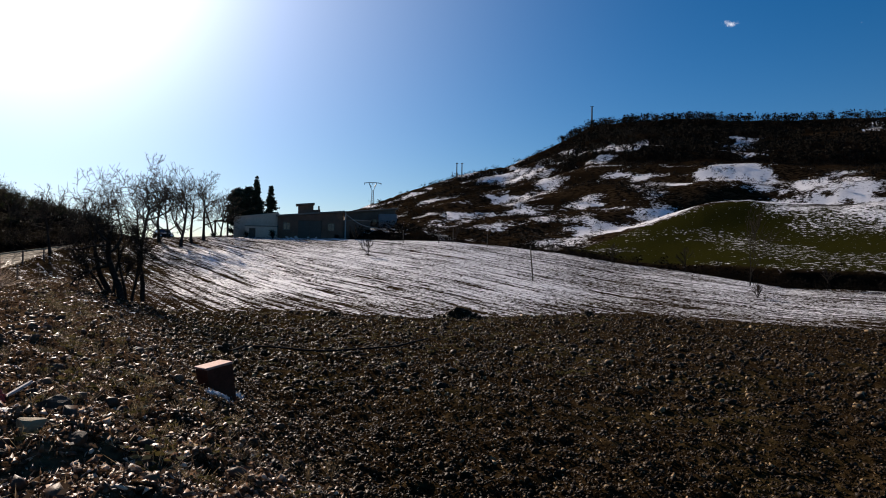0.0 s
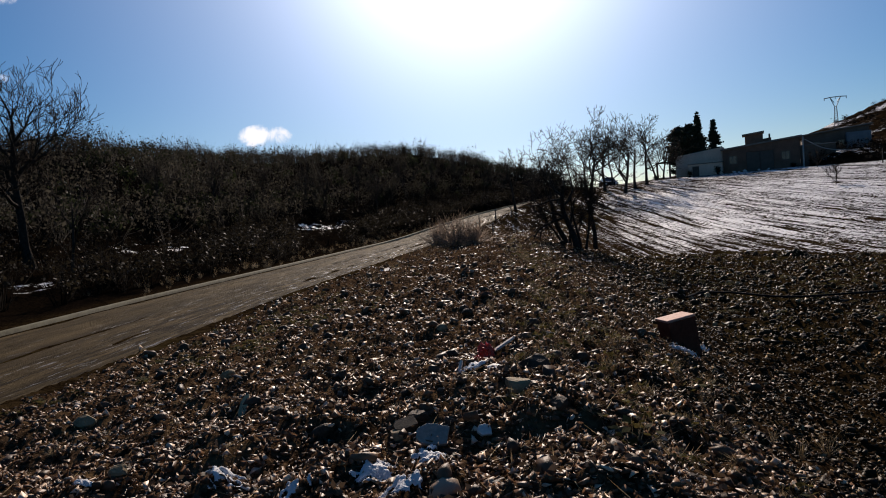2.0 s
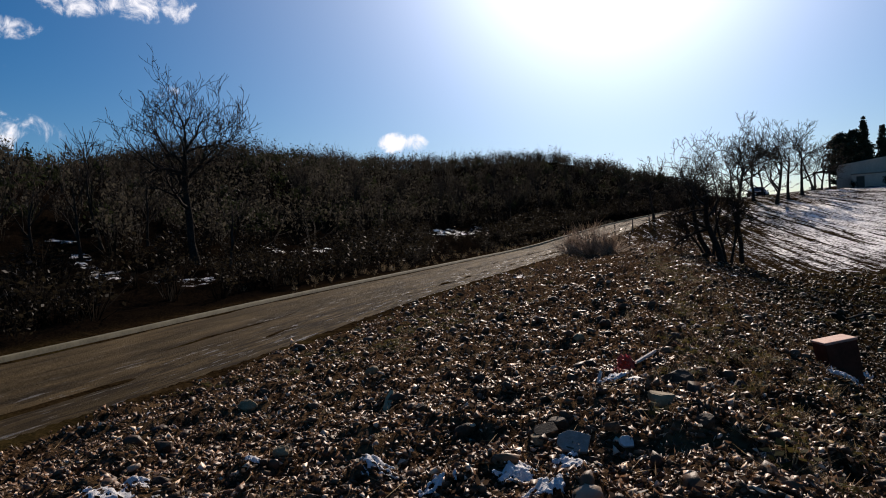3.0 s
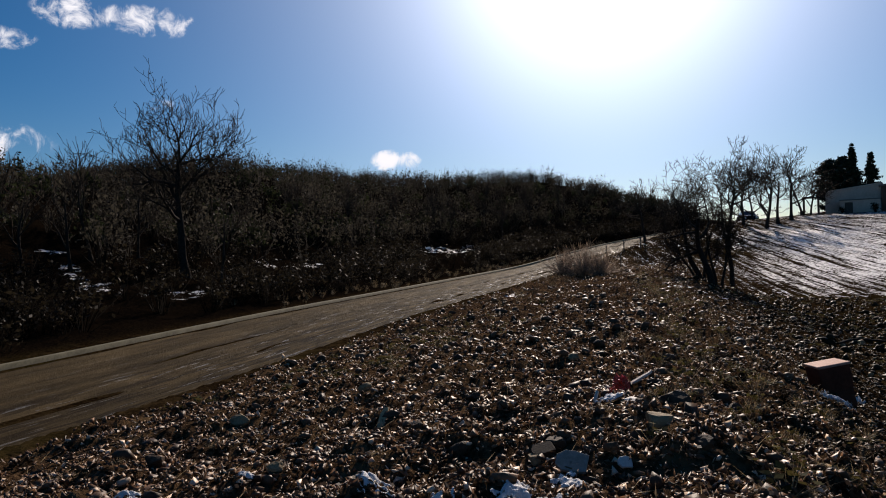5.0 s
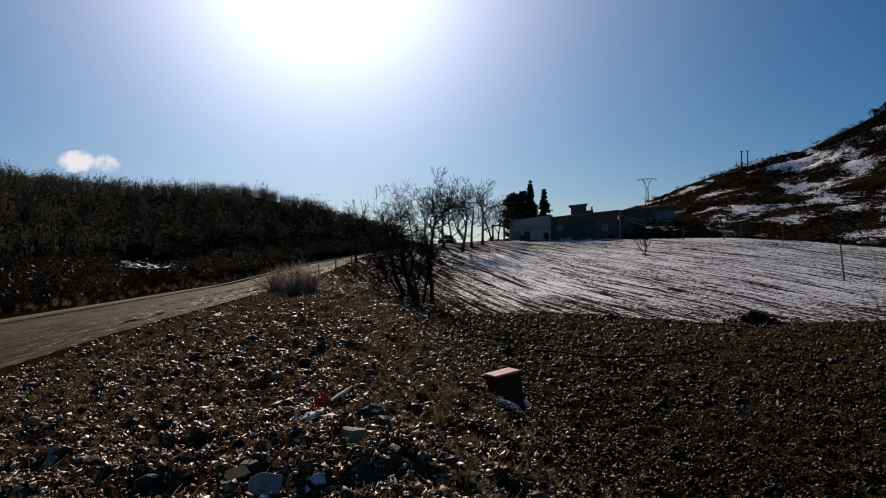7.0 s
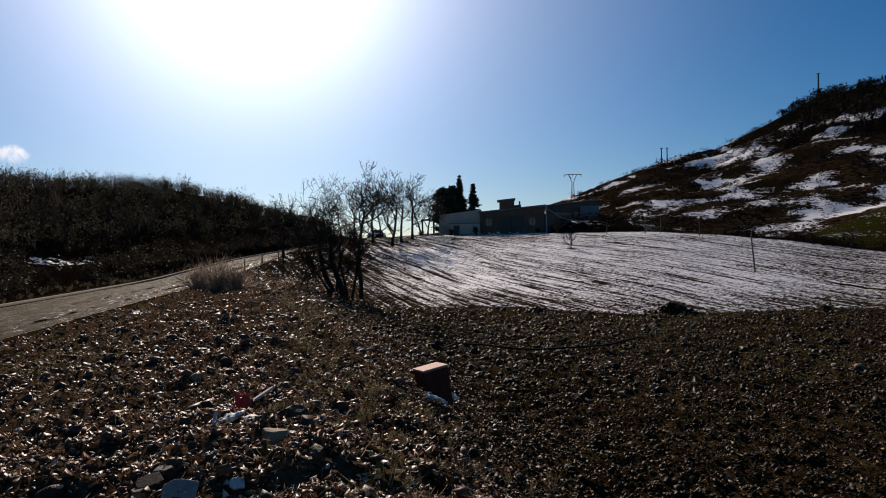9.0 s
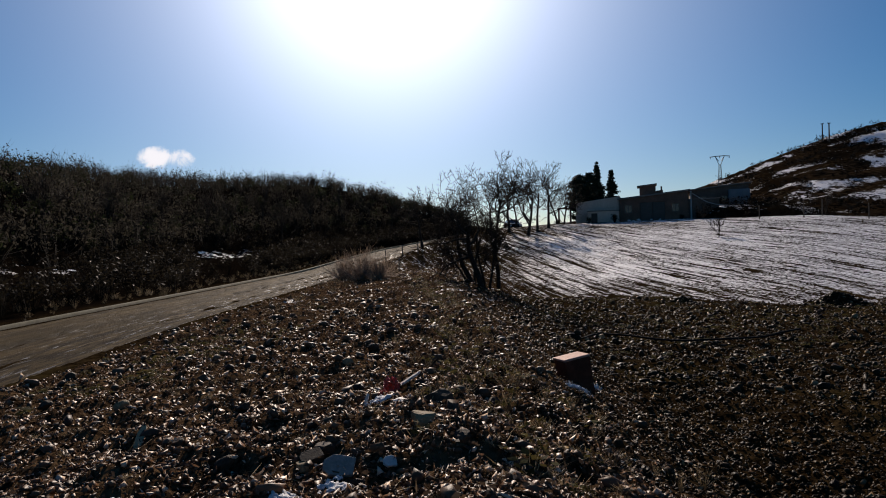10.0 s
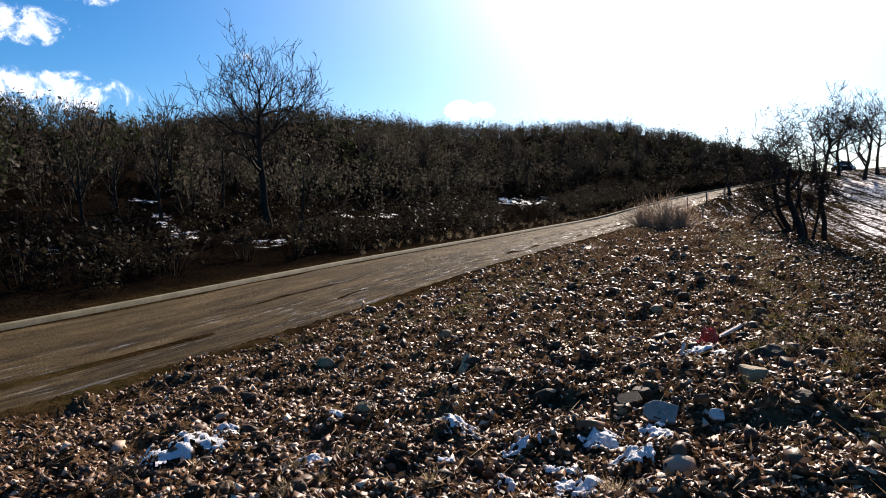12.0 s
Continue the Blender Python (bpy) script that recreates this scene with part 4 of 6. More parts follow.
shrubs("bank_grass", P, g, MAT_STRAW, MAT_GRASS, "low olive grass on the bank beside the road", "grass", stems=14, twigs=12, blades=34, fan=0.8, leaf=0.11)
n = 620
a, r = g.uniform(-27, 14, n), g.uniform(17, 36, n)
x, y = r * np.sin(np.radians(a)), r * np.cos(np.radians(a))
ok = (lie(x, y)[1]["brown"] > 0.6) & (fbm(x / 4, y / 4, 58) > 0.44)
P = places_of(x[ok], y[ok], g, 0.06, 0.15, (1.6, 3.2), -0.03)
shrubs("field_weeds", P, g, MAT_STRAW, MAT_GRASS, "low olive weeds sprouting in the ploughed soil", "weeds", stems=8, twigs=8, blades=36, fan=0.8, leaf=0.12)
n = 460
k = g.integers(4 * 24, int(8 * 24), n)
off = np.where(g.random(n) < 0.6, g.uniform(3.3, 5.0, n), -g.uniform(2.8, 4.4, n))
x, y = ROAD_LINE[k, 0] - ROAD_DIR[k, 1] * off + g.normal(0, 0.3, n), ROAD_LINE[k, 1] + ROAD_DIR[k, 0] * off + g.normal(0, 0.3, n)
P = places_of(x, y, g, 0.12, 0.42, (0.8, 1.5), 0.02)
shrubs("verge_grass", P, g, MAT_STRAW, MAT_DRYLEAF, "dry grass and dead leaves on the road verges", "grass", stems=24, twigs=16, blades=14, fan=0.5, leaf=0.05)

# ---- conifers ----
MAT_NEEDLE = plain("needles", (0.010, 0.016, 0.008), (0.035, 0.048, 0.022), 1.2, 0.6, island=True)


def conifer(g, at, height, width, label, round_top=False):
    root = thing("conifer", label, "conifer", at, group="conifers behind the farm")
    P0, P1, pts = [], [], []
    for i in range(int(height * 22)):
        f = g.uniform(0.06, 0.99)
        reach = width * ((1 - f) ** 0.95 if not round_top else math.sqrt(max(1 - (2 * f - 0.92) ** 2, 0.02)) * 0.95) * g.uniform(0.6, 1.12)
        a = g.uniform(0, 6.28)
        z = f * height
        q0, q1 = np.array([0, 0, z]), np.array([math.cos(a) * reach, math.sin(a) * reach, z + reach * (0.35 if round_top else -0.18)])
        P0.append(q0)
        P1.append(q1)
        m = int(26 + 40 * reach)
        t = g.uniform(0.15 if not round_top else 0.35, 1.05, (m, 1))
        pts.append(q0 + (q1 - q0) * t + g.normal(0, 0.16 if round_top else 0.09, (m, 3)) * np.array([1, 1, 0.7]))
    P0.append(np.array([0, 0, -0.3]))
    P1.append(np.array([0, 0, height * 0.96]))
    R = np.full(len(P0), 0.035)
    R[-1] = 0.17
    piece("trunk", *tubes(np.array(P0), np.array(P1), R, R * 0.2, 4), MAT_BARK, root)
    piece("foliage", *leaves(np.vstack(pts), 0.14, g, 0.3), MAT_NEEDLE, root)
    return root


conifer(np.random.default_rng(201), spot(-15.3, 97, 0), 8.4, 2.1, "tall dark spruce with a pointed top behind the white wall")
conifer(np.random.default_rng(202), spot(-14.15, 98, 0), 7.2, 2.2, "dark ragged spruce behind the white wall")
conifer(np.random.default_rng(203), spot(-16.7, 99, 0), 6.8, 2.0, "broad rounded dark cypress behind the white wall", True)
conifer(np.random.default_rng(204), spot(-15.9, 98, 0), 6.9, 1.9, "broad rounded dark cypress behind the white wall", True)

# ---- rubble, clods and litter on the ground ----
def stone_material(name, dark, light, pale, share, rough=0.75, gloss=0.3):
    """Stones that differ from one to the next, a few of them pale."""
    m, n = material(name)
    one = n.add("ShaderNodeNewGeometry").outputs["Random Per Island"]
    f = n.noise(n.co, 30.0, 4.0, 0.65)
    c = n.mix(n.math("ADD", n.math("MULTIPLY", one, 0.6), n.math("MULTIPLY", f, 0.4)), dark, light)
    # pale stones; their share also stands in for sun glints on the tops
    c = n.mix(n.math("GREATER_THAN", n.math("FRACT", n.math("MULTIPLY", one, 37.0)), 1.0 - share), c, pale)
    n.put(n.bsdf, "Base Color", c)
    n.put(n.bsdf, "Roughness", rough)
    n.put(n.bsdf, "Specular IOR Level", gloss)
    bump(n, f, 0.5, 0.01)
    return m


MAT_RUBBLE = stone_material("rubble_stone", (0.010, 0.0060, 0.0038), (0.265, 0.143, 0.077), (0.68, 0.51, 0.37), 0.11, 0.5, 0.22)
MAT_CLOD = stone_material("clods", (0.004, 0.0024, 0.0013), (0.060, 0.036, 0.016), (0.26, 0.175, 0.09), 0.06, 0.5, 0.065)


MAT_FARCLOD = stone_material("earthy_stones", (0.009, 0.0054, 0.0034), (0.200, 0.111, 0.061), (0.40, 0.29, 0.20), 0.04, 0.55, 0.18)


def stones(g, count, flat=0.5):
    """Angular stone shapes about a metre across."""
    bm = bmesh.new()
    bmesh.ops.create_icosphere(bm, subdivisions=1, radius=0.5)
    V0 = np.array([v.co for v in bm.verts])
    F = np.array([[v.index for v in f.verts] for f in bm.faces])
    bm.free()
    out = []
    for _ in range(count):
        V = V0.copy()
        for _ in range(7):
            a = g.normal(size=3)
            a /= np.linalg.norm(a)
            over = np.maximum(V @ a - g.uniform(0.22, 0.4), 0)
            V = V - over[:, None] * a
        V = V + g.normal(0, 0.05, V.shape)
        V[:, 1] *= g.uniform(0.3, 0.85)
        V[:, 2] *= flat * g.uniform(0.6, 1.2)
        t = Matrix.Rotation(g.uniform(-0.6, 0.6), 3, "X") @ Matrix.Rotation(g.uniform(-0.5, 0.5), 3, "Y")
        out.append((V @ np.array(t).T, F))
    return out


def strewn(name, g, n, az, rr, low, high, mask, mat, label, category, flat, power=1.0, bury=0.25, shapes=14):
    a, r = g.uniform(*az, n), rr[0] * (rr[1] / rr[0]) ** (g.random(n) ** power)
    x, y = r * np.sin(np.radians(a)), r * np.cos(np.radians(a))
    z, k = lie(x, y)
    ok = g.random(n) < k[mask]
    x, y, z, r = x[ok], y[ok], z[ok], r[ok]
    s = low * (high / low) ** (g.random(len(x)) ** 2.2) * (1 + 0.02 * r)
    P = np.stack([x, y, z + s * flat * (0.5 - bury) * 0.6 + relief(x, y, mask), g.uniform(0, 6.28, len(x)), s, s], 1)
    return stuff(name, scattered(stones(g, shapes, flat), P, g), [mat], label, category)


def relief(x, y, mask):
    """The small lumps of the bank and the ploughed land, as on the ground itself."""
    clods, lumps = fbm(x / 0.30, y / 0.30, 11, 3) - 0.5, fbm(x / 1.6, y / 1.6, 12, 3) - 0.5
    return 0.20 * clods + 0.16 * lumps + 0.10 * (fbm(x / 0.16, y / 0.16, 15, 2) - 0.5) if mask == "brown" else 0.24 * clods + 0.22 * lumps + 0.07 * (fbm(x / 0.11, y / 0.11, 14, 2) - 0.5) + 0.26 * smooth(np.hypot(x, y), 9, 16) * (fbm(x / 0.75, y / 0.75, 16, 2) - 0.5)


g = np.random.default_rng(300)
strewn("rubble", g, 9500, (-98, -5), (2.2, 17), 0.016, 0.10, "rubble", MAT_RUBBLE, "loose broken stones and rubble covering the bank", "rubble", 0.40)
strewn("rubble", g, 3500, (-180, 180), (0.7, 9), 0.02, 0.11, "rubble", MAT_RUBBLE, "loose broken stones and rubble covering the bank", "rubble", 0.40)
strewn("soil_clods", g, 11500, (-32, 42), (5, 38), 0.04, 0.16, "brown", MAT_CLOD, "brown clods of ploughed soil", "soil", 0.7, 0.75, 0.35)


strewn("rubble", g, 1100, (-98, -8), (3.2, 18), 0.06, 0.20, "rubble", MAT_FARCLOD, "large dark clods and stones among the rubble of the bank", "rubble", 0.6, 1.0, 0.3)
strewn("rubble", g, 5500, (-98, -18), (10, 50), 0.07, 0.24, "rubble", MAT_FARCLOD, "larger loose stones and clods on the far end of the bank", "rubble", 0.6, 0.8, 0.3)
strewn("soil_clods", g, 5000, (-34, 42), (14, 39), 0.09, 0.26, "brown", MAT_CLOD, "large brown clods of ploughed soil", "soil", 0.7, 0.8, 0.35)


def shards(g, count):
    """Thin four-faced splinters about a metre across."""
    F = np.array([[0, 2, 1], [0, 1, 3], [1, 2, 3], [2, 0, 3]])
    out = []
    for _ in range(count):
        a = np.sort(g.uniform(0, 6.28, 3))
        V = np.stack([np.cos(a) * 0.5, np.sin(a) * 0.5 * g.uniform(0.4, 1.0), np.zeros(3)], 1)
        V = np.vstack([V, [g.uniform(-0.2, 0.2), g.uniform(-0.2, 0.2), g.uniform(0.18, 0.5)]])
        t = Matrix.Rotation(g.uniform(-0.7, 0.7), 3, "X") @ Matrix.Rotation(g.uniform(-0.7, 0.7), 3, "Y")
        out.append((V @ np.array(t).T, F))
    return out


for name, az0, az1, r0, r1, n, low, high, mask, mat, label in (
        ("stone_splinters", -98, 0, 2.2, 48, 100000, 0.026, 0.100, "rubble", MAT_RUBBLE, "small stone splinters and clods between the rubble"),
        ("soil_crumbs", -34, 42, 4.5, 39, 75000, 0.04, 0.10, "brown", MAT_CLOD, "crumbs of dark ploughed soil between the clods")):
    a, r = g.uniform(az0, az1, n), r0 * (r1 / r0) ** (g.random(n) ** 0.85)
    x, y = r * np.sin(np.radians(a)), r * np.cos(np.radians(a))
    z, k = lie(x, y)
    ok = g.random(n) < k[mask]
    x, y, z, r = x[ok], y[ok], z[ok], r[ok]
    s = low * (high / low) ** (g.random(len(x)) ** 1.6) * (1 + 0.035 * r)
    P = np.stack([x, y, z + relief(x, y, mask) + 0.1 * s, g.uniform(0, 6.28, len(x)), s, s], 1)
    stuff(name, scattered(shards(g, 40), P, g), [mat], label, "rubble" if mask == "rubble" else "soil")

# dry stalks and leaves lying between the stones
n = 1700
a, r = g.uniform(-98, 10, n), 2.4 * (16 / 2.4) ** g.random(n)
x, y = r * np.sin(np.radians(a)), r * np.cos(np.radians(a))
z, k = lie(x, y)
z = z + relief(x, y, "rubble") + 0.035
ok = (k["rubble"] > 0.3) & (g.random(n) < 0.25 + 0.75 * smooth(fbm(x / 1.5, y / 1.5, 51), 0.45, 0.6))
x, y, z = x[ok], y[ok], z[ok]
way = g.uniform(0, 6.28, len(x))
ln = g.uniform(0.04, 0.17, len(x))
P0 = np.stack([x, y, z], 1)
P1 = P0 + np.stack([np.cos(way) * ln, np.sin(way) * ln, g.uniform(-0.02, 0.08, len(x))], 1)
stuff("dry_stalks", spikes(P0, P1, g.uniform(0.0018, 0.0042, len(x))), [MAT_STRAW], "dry straw stalks lying between the stones", "straw")
MAT_LITTER = plain("leaf_litter", (0.040, 0.025, 0.015), (0.19, 0.125, 0.072), 3.0, 0.6, island=True, gloss=0.3, through=(0.06, 0.040, 0.026))
n = 4200
a, r = g.uniform(-98, 5, n), 2.4 * (20 / 2.4) ** g.random(n)
x, y = r * np.sin(np.radians(a)), r * np.cos(np.radians(a))
z, k = lie(x, y)
ok = k["rubble"] > 0.3
P = np.stack([x, y, z + relief(x, y, "rubble") + 0.03 + g.uniform(0, 0.03, n)], 1)[ok]
stuff("fallen_leaves", leaves(P, 0.022, g, 0.6), [MAT_LITTER], "dry brown leaves fallen among the rubble", "leaves")
# low tufts of dead grass on the bank
n = 420
a, r = g.uniform(-98, -8, n), 2.6 * (24 / 2.6) ** g.random(n)
x, y = r * np.sin(np.radians(a)), r * np.cos(np.radians(a))
z, k = lie(x, y)
ok = (k["rubble"] > 0.3) & (fbm(x / 1.8, y / 1.8, 55) > 0.5)
P = places_of(x[ok], y[ok], g, 0.03, 0.075, (1.6, 3.0), 0.0)
P[:, 2] += relief(P[:, 0], P[:, 1], "rubble")
shrubs("grass_tufts", P, g, MAT_STRAW, MAT_DRYLEAF, "low tufts of dead yellow grass between the stones", "grass", stems=80, twigs=40, blades=8, fan=1.0, leaf=0.05)

# ---- single finds on the bank ----
MAT_SNOW = plain("old_snow", (0.74, 0.73, 0.72), (0.86, 0.85, 0.84), 14.0, 0.55, relief=0.8, distance=0.02)
MAT_GREYSTONE = plain("grey_stone", (0.23, 0.20, 0.165), (0.37, 0.325, 0.275), 6.0, 0.7)
MAT_DARKSTONE = plain("dark_stone", (0.028, 0.016, 0.009), (0.10, 0.058, 0.032), 9.0, 0.75)
MAT_WHITESTONE = plain("white_stone", (0.55, 0.51, 0.46), (0.74, 0.69, 0.63), 9.0, 0.6)
MAT_TANSTONE = plain("tan_stone", (0.17, 0.115, 0.055), (0.34, 0.25, 0.135), 8.0, 0.8)
MAT_WOOD = plain("weathered_wood", (0.28, 0.21, 0.11), (0.48, 0.38, 0.22), 9.0, 0.75)
MAT_RED = plain("red_plastic", (0.55, 0.035, 0.02), (0.75, 0.10, 0.05), 9.0, 0.4, gloss=0.5)
MAT_PALEBOARD = plain("pale_board", (0.48, 0.42, 0.36), (0.66, 0.60, 0.53), 9.0, 0.7)
# the block's body, darkened: the shade on its front is in the colour
MAT_SHADED_TERRACOTTA = plain("shaded_terracotta", (0.085, 0.027, 0.016), (0.15, 0.050, 0.030), 5.0, 0.95, relief=0.6, gloss=0.03)


def on_bank(az, el, lift=0.0):
    """Where the line of sight az, el first meets the bumpy bank."""
    r = 2.0 * 30.0 ** np.linspace(0, 1, 1500)
    x, y = r * math.sin(radians(az)), r * math.cos(radians(az))
    z = lie(x, y)[0] + relief(x, y, "rubble")
    k = int(np.argmax(z + lift - EYE >= r * math.tan(radians(el))))
    return Vector((x[k], y[k], z[k] + lift))


def boulder(name, az, el, size, mat, label, seed, group=""):
    """A cut and weathered stone of the given width, depth and height, half sunk."""
    g = np.random.default_rng(seed)
    bm = bmesh.new()
    bmesh.ops.create_icosphere(bm, subdivisions=3, radius=0.5)
    for _ in range(9):
        a = Vector(g.normal(size=3)).normalized()
        lim = g.uniform(0.26, 0.40)
        for v in bm.verts:
            over = v.co.dot(a) - lim
            if over > 0:
                v.co -= a * over
    for v in bm.verts:
        v.co += v.co.normalized() * (noise.noise(v.co * 6 + Vector((seed, 0, 0))) * 0.03)
        v.co = Vector((v.co.x * size[0] * 1.25, v.co.y * size[1] * 1.25, v.co.z * size[2] * 1.3))
    p = on_bank(az, el, size[2] * 0.25)
    me = bpy.data.meshes.new(name)
    bm.to_mesh(me)
    bm.free()
    me.materials.append(mat)
    ob = new(name, me)
    ob.matrix_world = pose(p.x, p.y, p.z, g.uniform(-8, 8), g.uniform(-8, 8), -az + g.uniform(-30, 30))
    return tagged(ob, label, "stone", group)


boulder("stone", -30.1, -14.4, (0.20, 0.15, 0.12), MAT_TANSTONE, "squarish tan stone with a flat sunlit top on the rubble", 1)
boulder("stone", -28.6, -12.9, (0.24, 0.18, 0.16), MAT_DARKSTONE, "large rounded brown stone on the rubble bank", 2)
boulder("stone", -38.6, -16.2, (0.14, 0.12, 0.08), MAT_DARKSTONE, "dark stone with a pale rim on the rubble", 4)
boulder("stone", -32.0, -12.9, (0.09, 0.16, 0.05), MAT_WHITESTONE, "narrow white stone beside the litter", 6)
DARK = [(-46.3, -16.6, 0.2), (-58.8, -10.8, 0.2), (-64.0, -13.2, 0.26), (-44.8, -12.6, 0.16), (-41.6, -14.6, 0.14), (-36.3, -9.6, 0.2), (-57.0, -8.9, 0.24), (-49.8, -14.7, 0.17), (-40.2, -17.5, 0.16),
        (-70.4, -15.4, 0.22), (-34.2, -8.4, 0.2), (-39.3, -7.2, 0.22), (-26.8, -15.8, 0.17), (-24.2, -13.2, 0.2), (-61.5, -17.0, 0.15), (-29.0, -9.5, 0.2), (-47.9, -10.0, 0.18), (-53.8, -11.4, 0.2)]
for i, (az, el, w) in enumerate(DARK):
    boulder("stone", az, el, (w * 0.7, w * 0.55, w * 0.45), (MAT_DARKSTONE, MAT_DARKSTONE, MAT_TANSTONE)[i % 3], ("dark angular stone lying in the rubble", "dark angular stone lying in the rubble", "brownish angular stone lying in the rubble")[i % 3], 20 + i, "larger stones in the rubble")


def slab(name, az, el, size, rot, mat, label, category):
    """A broken thin plate, uneven in outline."""
    g = np.random.default_rng(int(abs(az * 10)))
    bm = bmesh.new()
    m = 9
    ang = [2 * math.pi * (i + g.uniform(-0.3, 0.3)) / m for i in range(m)]
    rim = [bm.verts.new((max(-1, min(1, 1.35 * math.cos(a))) * size[0] / 2 * g.uniform(0.85, 1), max(-1, min(1, 1.35 * math.sin(a))) * size[1] / 2 * g.uniform(0.8, 1), 0)) for a in ang]
    f = bm.faces.new(rim)
    e = bmesh.ops.extrude_face_region(bm, geom=[f])
    for v in e["geom"]:
        if isinstance(v, bmesh.types.BMVert):
            v.co.z += size[2]
    bmesh.ops.recalc_face_normals(bm, faces=bm.faces)
    bmesh.ops.bevel(bm, geom=bm.edges[:], offset=size[2] * 0.06, segments=1, affect="EDGES")
    me = bpy.data.meshes.new(name)
    bm.to_mesh(me)
    bm.free()
    me.materials.append(mat)
    p = on_bank(az, el, 0.03)
    ob = new(name, me)
    ob.matrix_world = pose(p.x, p.y, p.z, *rot)
    return tagged(ob, label, category)


slab("stone_chip", -33.1, -17.6, (0.10, 0.075, 0.02), (48, 6, 60), MAT_WHITESTONE, "small flat whitish stone chip on the rubble", "stone")
slab("stone_slab", -37.3, -17.7, (0.20, 0.15, 0.025), (40, 8, 30), MAT_GREYSTONE, "broken smooth grey slab propped among the stones", "slab")
slab("stone_slab", -39.5, -16.9, (0.16, 0.12, 0.03), (20, -12, 50), MAT_DARKSTONE, "flat dark slab lying in the rubble", "slab")
slab("wood_offcut", -52.5, -14.1, (0.075, 0.24, 0.03), (42, 0, 28), MAT_WOOD, "pale wooden offcut sticking out of the rubble", "wood")
slab("board_offcut", -31.2, -11.2, (0.05, 0.26, 0.02), (28, 0, -42), MAT_PALEBOARD, "narrow pale board leaning over the rubble", "board")
slab("board_offcut", -34.9, -12.9, (0.03, 0.17, 0.015), (55, 0, 10), MAT_PALEBOARD, "thin whitish strip standing in the rubble", "board")


def crumpled(name, az, el, size, mat, label, category, seed):
    """A crumpled thin-walled scrap."""
    bm = bmesh.new()
    bmesh.ops.create_icosphere(bm, subdivisions=4, radius=0.5)
    for v in bm.verts:
        q = v.co * 5 + Vector((seed * 3.1, 0, 0))
        v.co *= 0.72 + 0.85 * abs(noise.noise(q)) + 0.25 * noise.noise(q * 2.7)
        v.co = Vector((v.co.x * size[0], v.co.y * size[1], max(v.co.z, -0.25) * size[2]))
    me = bpy.data.meshes.new(name)
    bm.to_mesh(me)
    bm.free()
    me.materials.append(mat)
    p = on_bank(az, el, size[2] * 0.25)
    ob = new(name, me)
    ob.matrix_world = pose(p.x, p.y, p.z, 0, 0, seed * 40)
    return tagged(ob, label, category)


crumpled("plastic_litter", -32.75, -11.8, (0.16, 0.16, 0.17), MAT_RED, "crumpled red plastic litter lying on the rubble", "litter", 1)
crumpled("plastic_litter", -33.4, -12.3, (0.09, 0.08, 0.07), MAT_RED, "small scrap of red plastic on the rubble", "litter", 2)


def snow_patch(az, el, wide, deep, seed, high=0.05, label="small melting snow patch between the stones"):
    """A thin ragged rest of snow that lies over the stones."""
    p = on_bank(az, el)
    n = 46
    u, v = np.meshgrid(np.linspace(-1, 1, n), np.linspace(-1, 1, n))
    x, y = u * wide * 0.56, v * deep * 0.56
    c, s = math.cos(radians(-az)), math.sin(radians(-az))
    X, Y = p.x + x * c - y * s, p.y + x * s + y * c
    f = 1.15 - (u * u + v * v) * 1.4 + 3.0 * (fbm(X * 11 + seed, Y * 11, 60 + seed, 3) - 0.55) + 3.6 * (fbm(X * 34 + seed, Y * 34, 70 + seed, 2) - 0.55)
    z = lie(X.ravel(), Y.ravel())[0] + relief(X.ravel(), Y.ravel(), "rubble")
    thick = np.clip(f.ravel(), -1, 1)
    Z = z + 0.015 + high * np.sqrt(np.clip(thick, 0, 1)) + 0.012 * vnoise(X.ravel() * 40, Y.ravel() * 40)
    Z = np.where(thick < 0, z - 0.05, Z)
    i, j = np.meshgrid(np.arange(n - 1), np.arange(n - 1), indexing="ij")
    F = np.stack([i * n + j, i * n + j + 1, (i + 1) * n + j + 1, (i + 1) * n + j], -1).reshape(-1, 4)
    F = F[(thick[F] > 0.02).all(1)]
    me = mesh_from("snow_patch", np.stack([X.ravel(), Y.ravel(), Z], 1), F, [MAT_SNOW], smooth_faces=True)
    ob = new("snow_patch", me)
    return tagged(ob, label, "snow", "snow patches on the bank")


for i, (az, el, w, d) in enumerate(((-75.3, -18.2, 0.62, 0.46), (-72.4, -17.7, 0.16, 0.12), (-53.6, -19.4, 0.26, 0.20), (-42.2, -20.4, 0.24, 0.30), (-37.4, -19.6, 0.22, 0.24), (-48.9, -20.8, 0.2, 0.12), (-45.9, -22.6, 0.2, 0.16),
                                    (-39.9, -21.3, 0.22, 0.14), (-33.7, -13.0, 0.26, 0.2), (-66.3, -20.8, 0.2, 0.16), (-44.8, -24.3, 0.24, 0.2), (-63.9, -17.6, 0.10, 0.08), (-50.4, -23.5, 0.16, 0.14), (-55.0, -21.8, 0.12, 0.1))):
    snow_patch(az, el, w, d, i, 0.025)

def tuft(name, az, el, wide, high, mat, label, seed, mask, group):
    """A matted clump of thin stalks lying mostly outwards."""
    q = np.random.default_rng(seed)
    wood, blades = shrub(q, 170, 130, 60, fan=1.0, leaf=0.03, top=0.2)
    p = meet(az, el)
    lift = float(relief(np.array([p.x]), np.array([p.y]), mask)[0])
    root = thing(name, label, "grass", (p.x, p.y, p.z + lift - 0.01), group=group)
    s = np.array([wide, wide, high])
    V, F = joined([wood, blades])
    piece("foliage", V * s, F, mat, root)


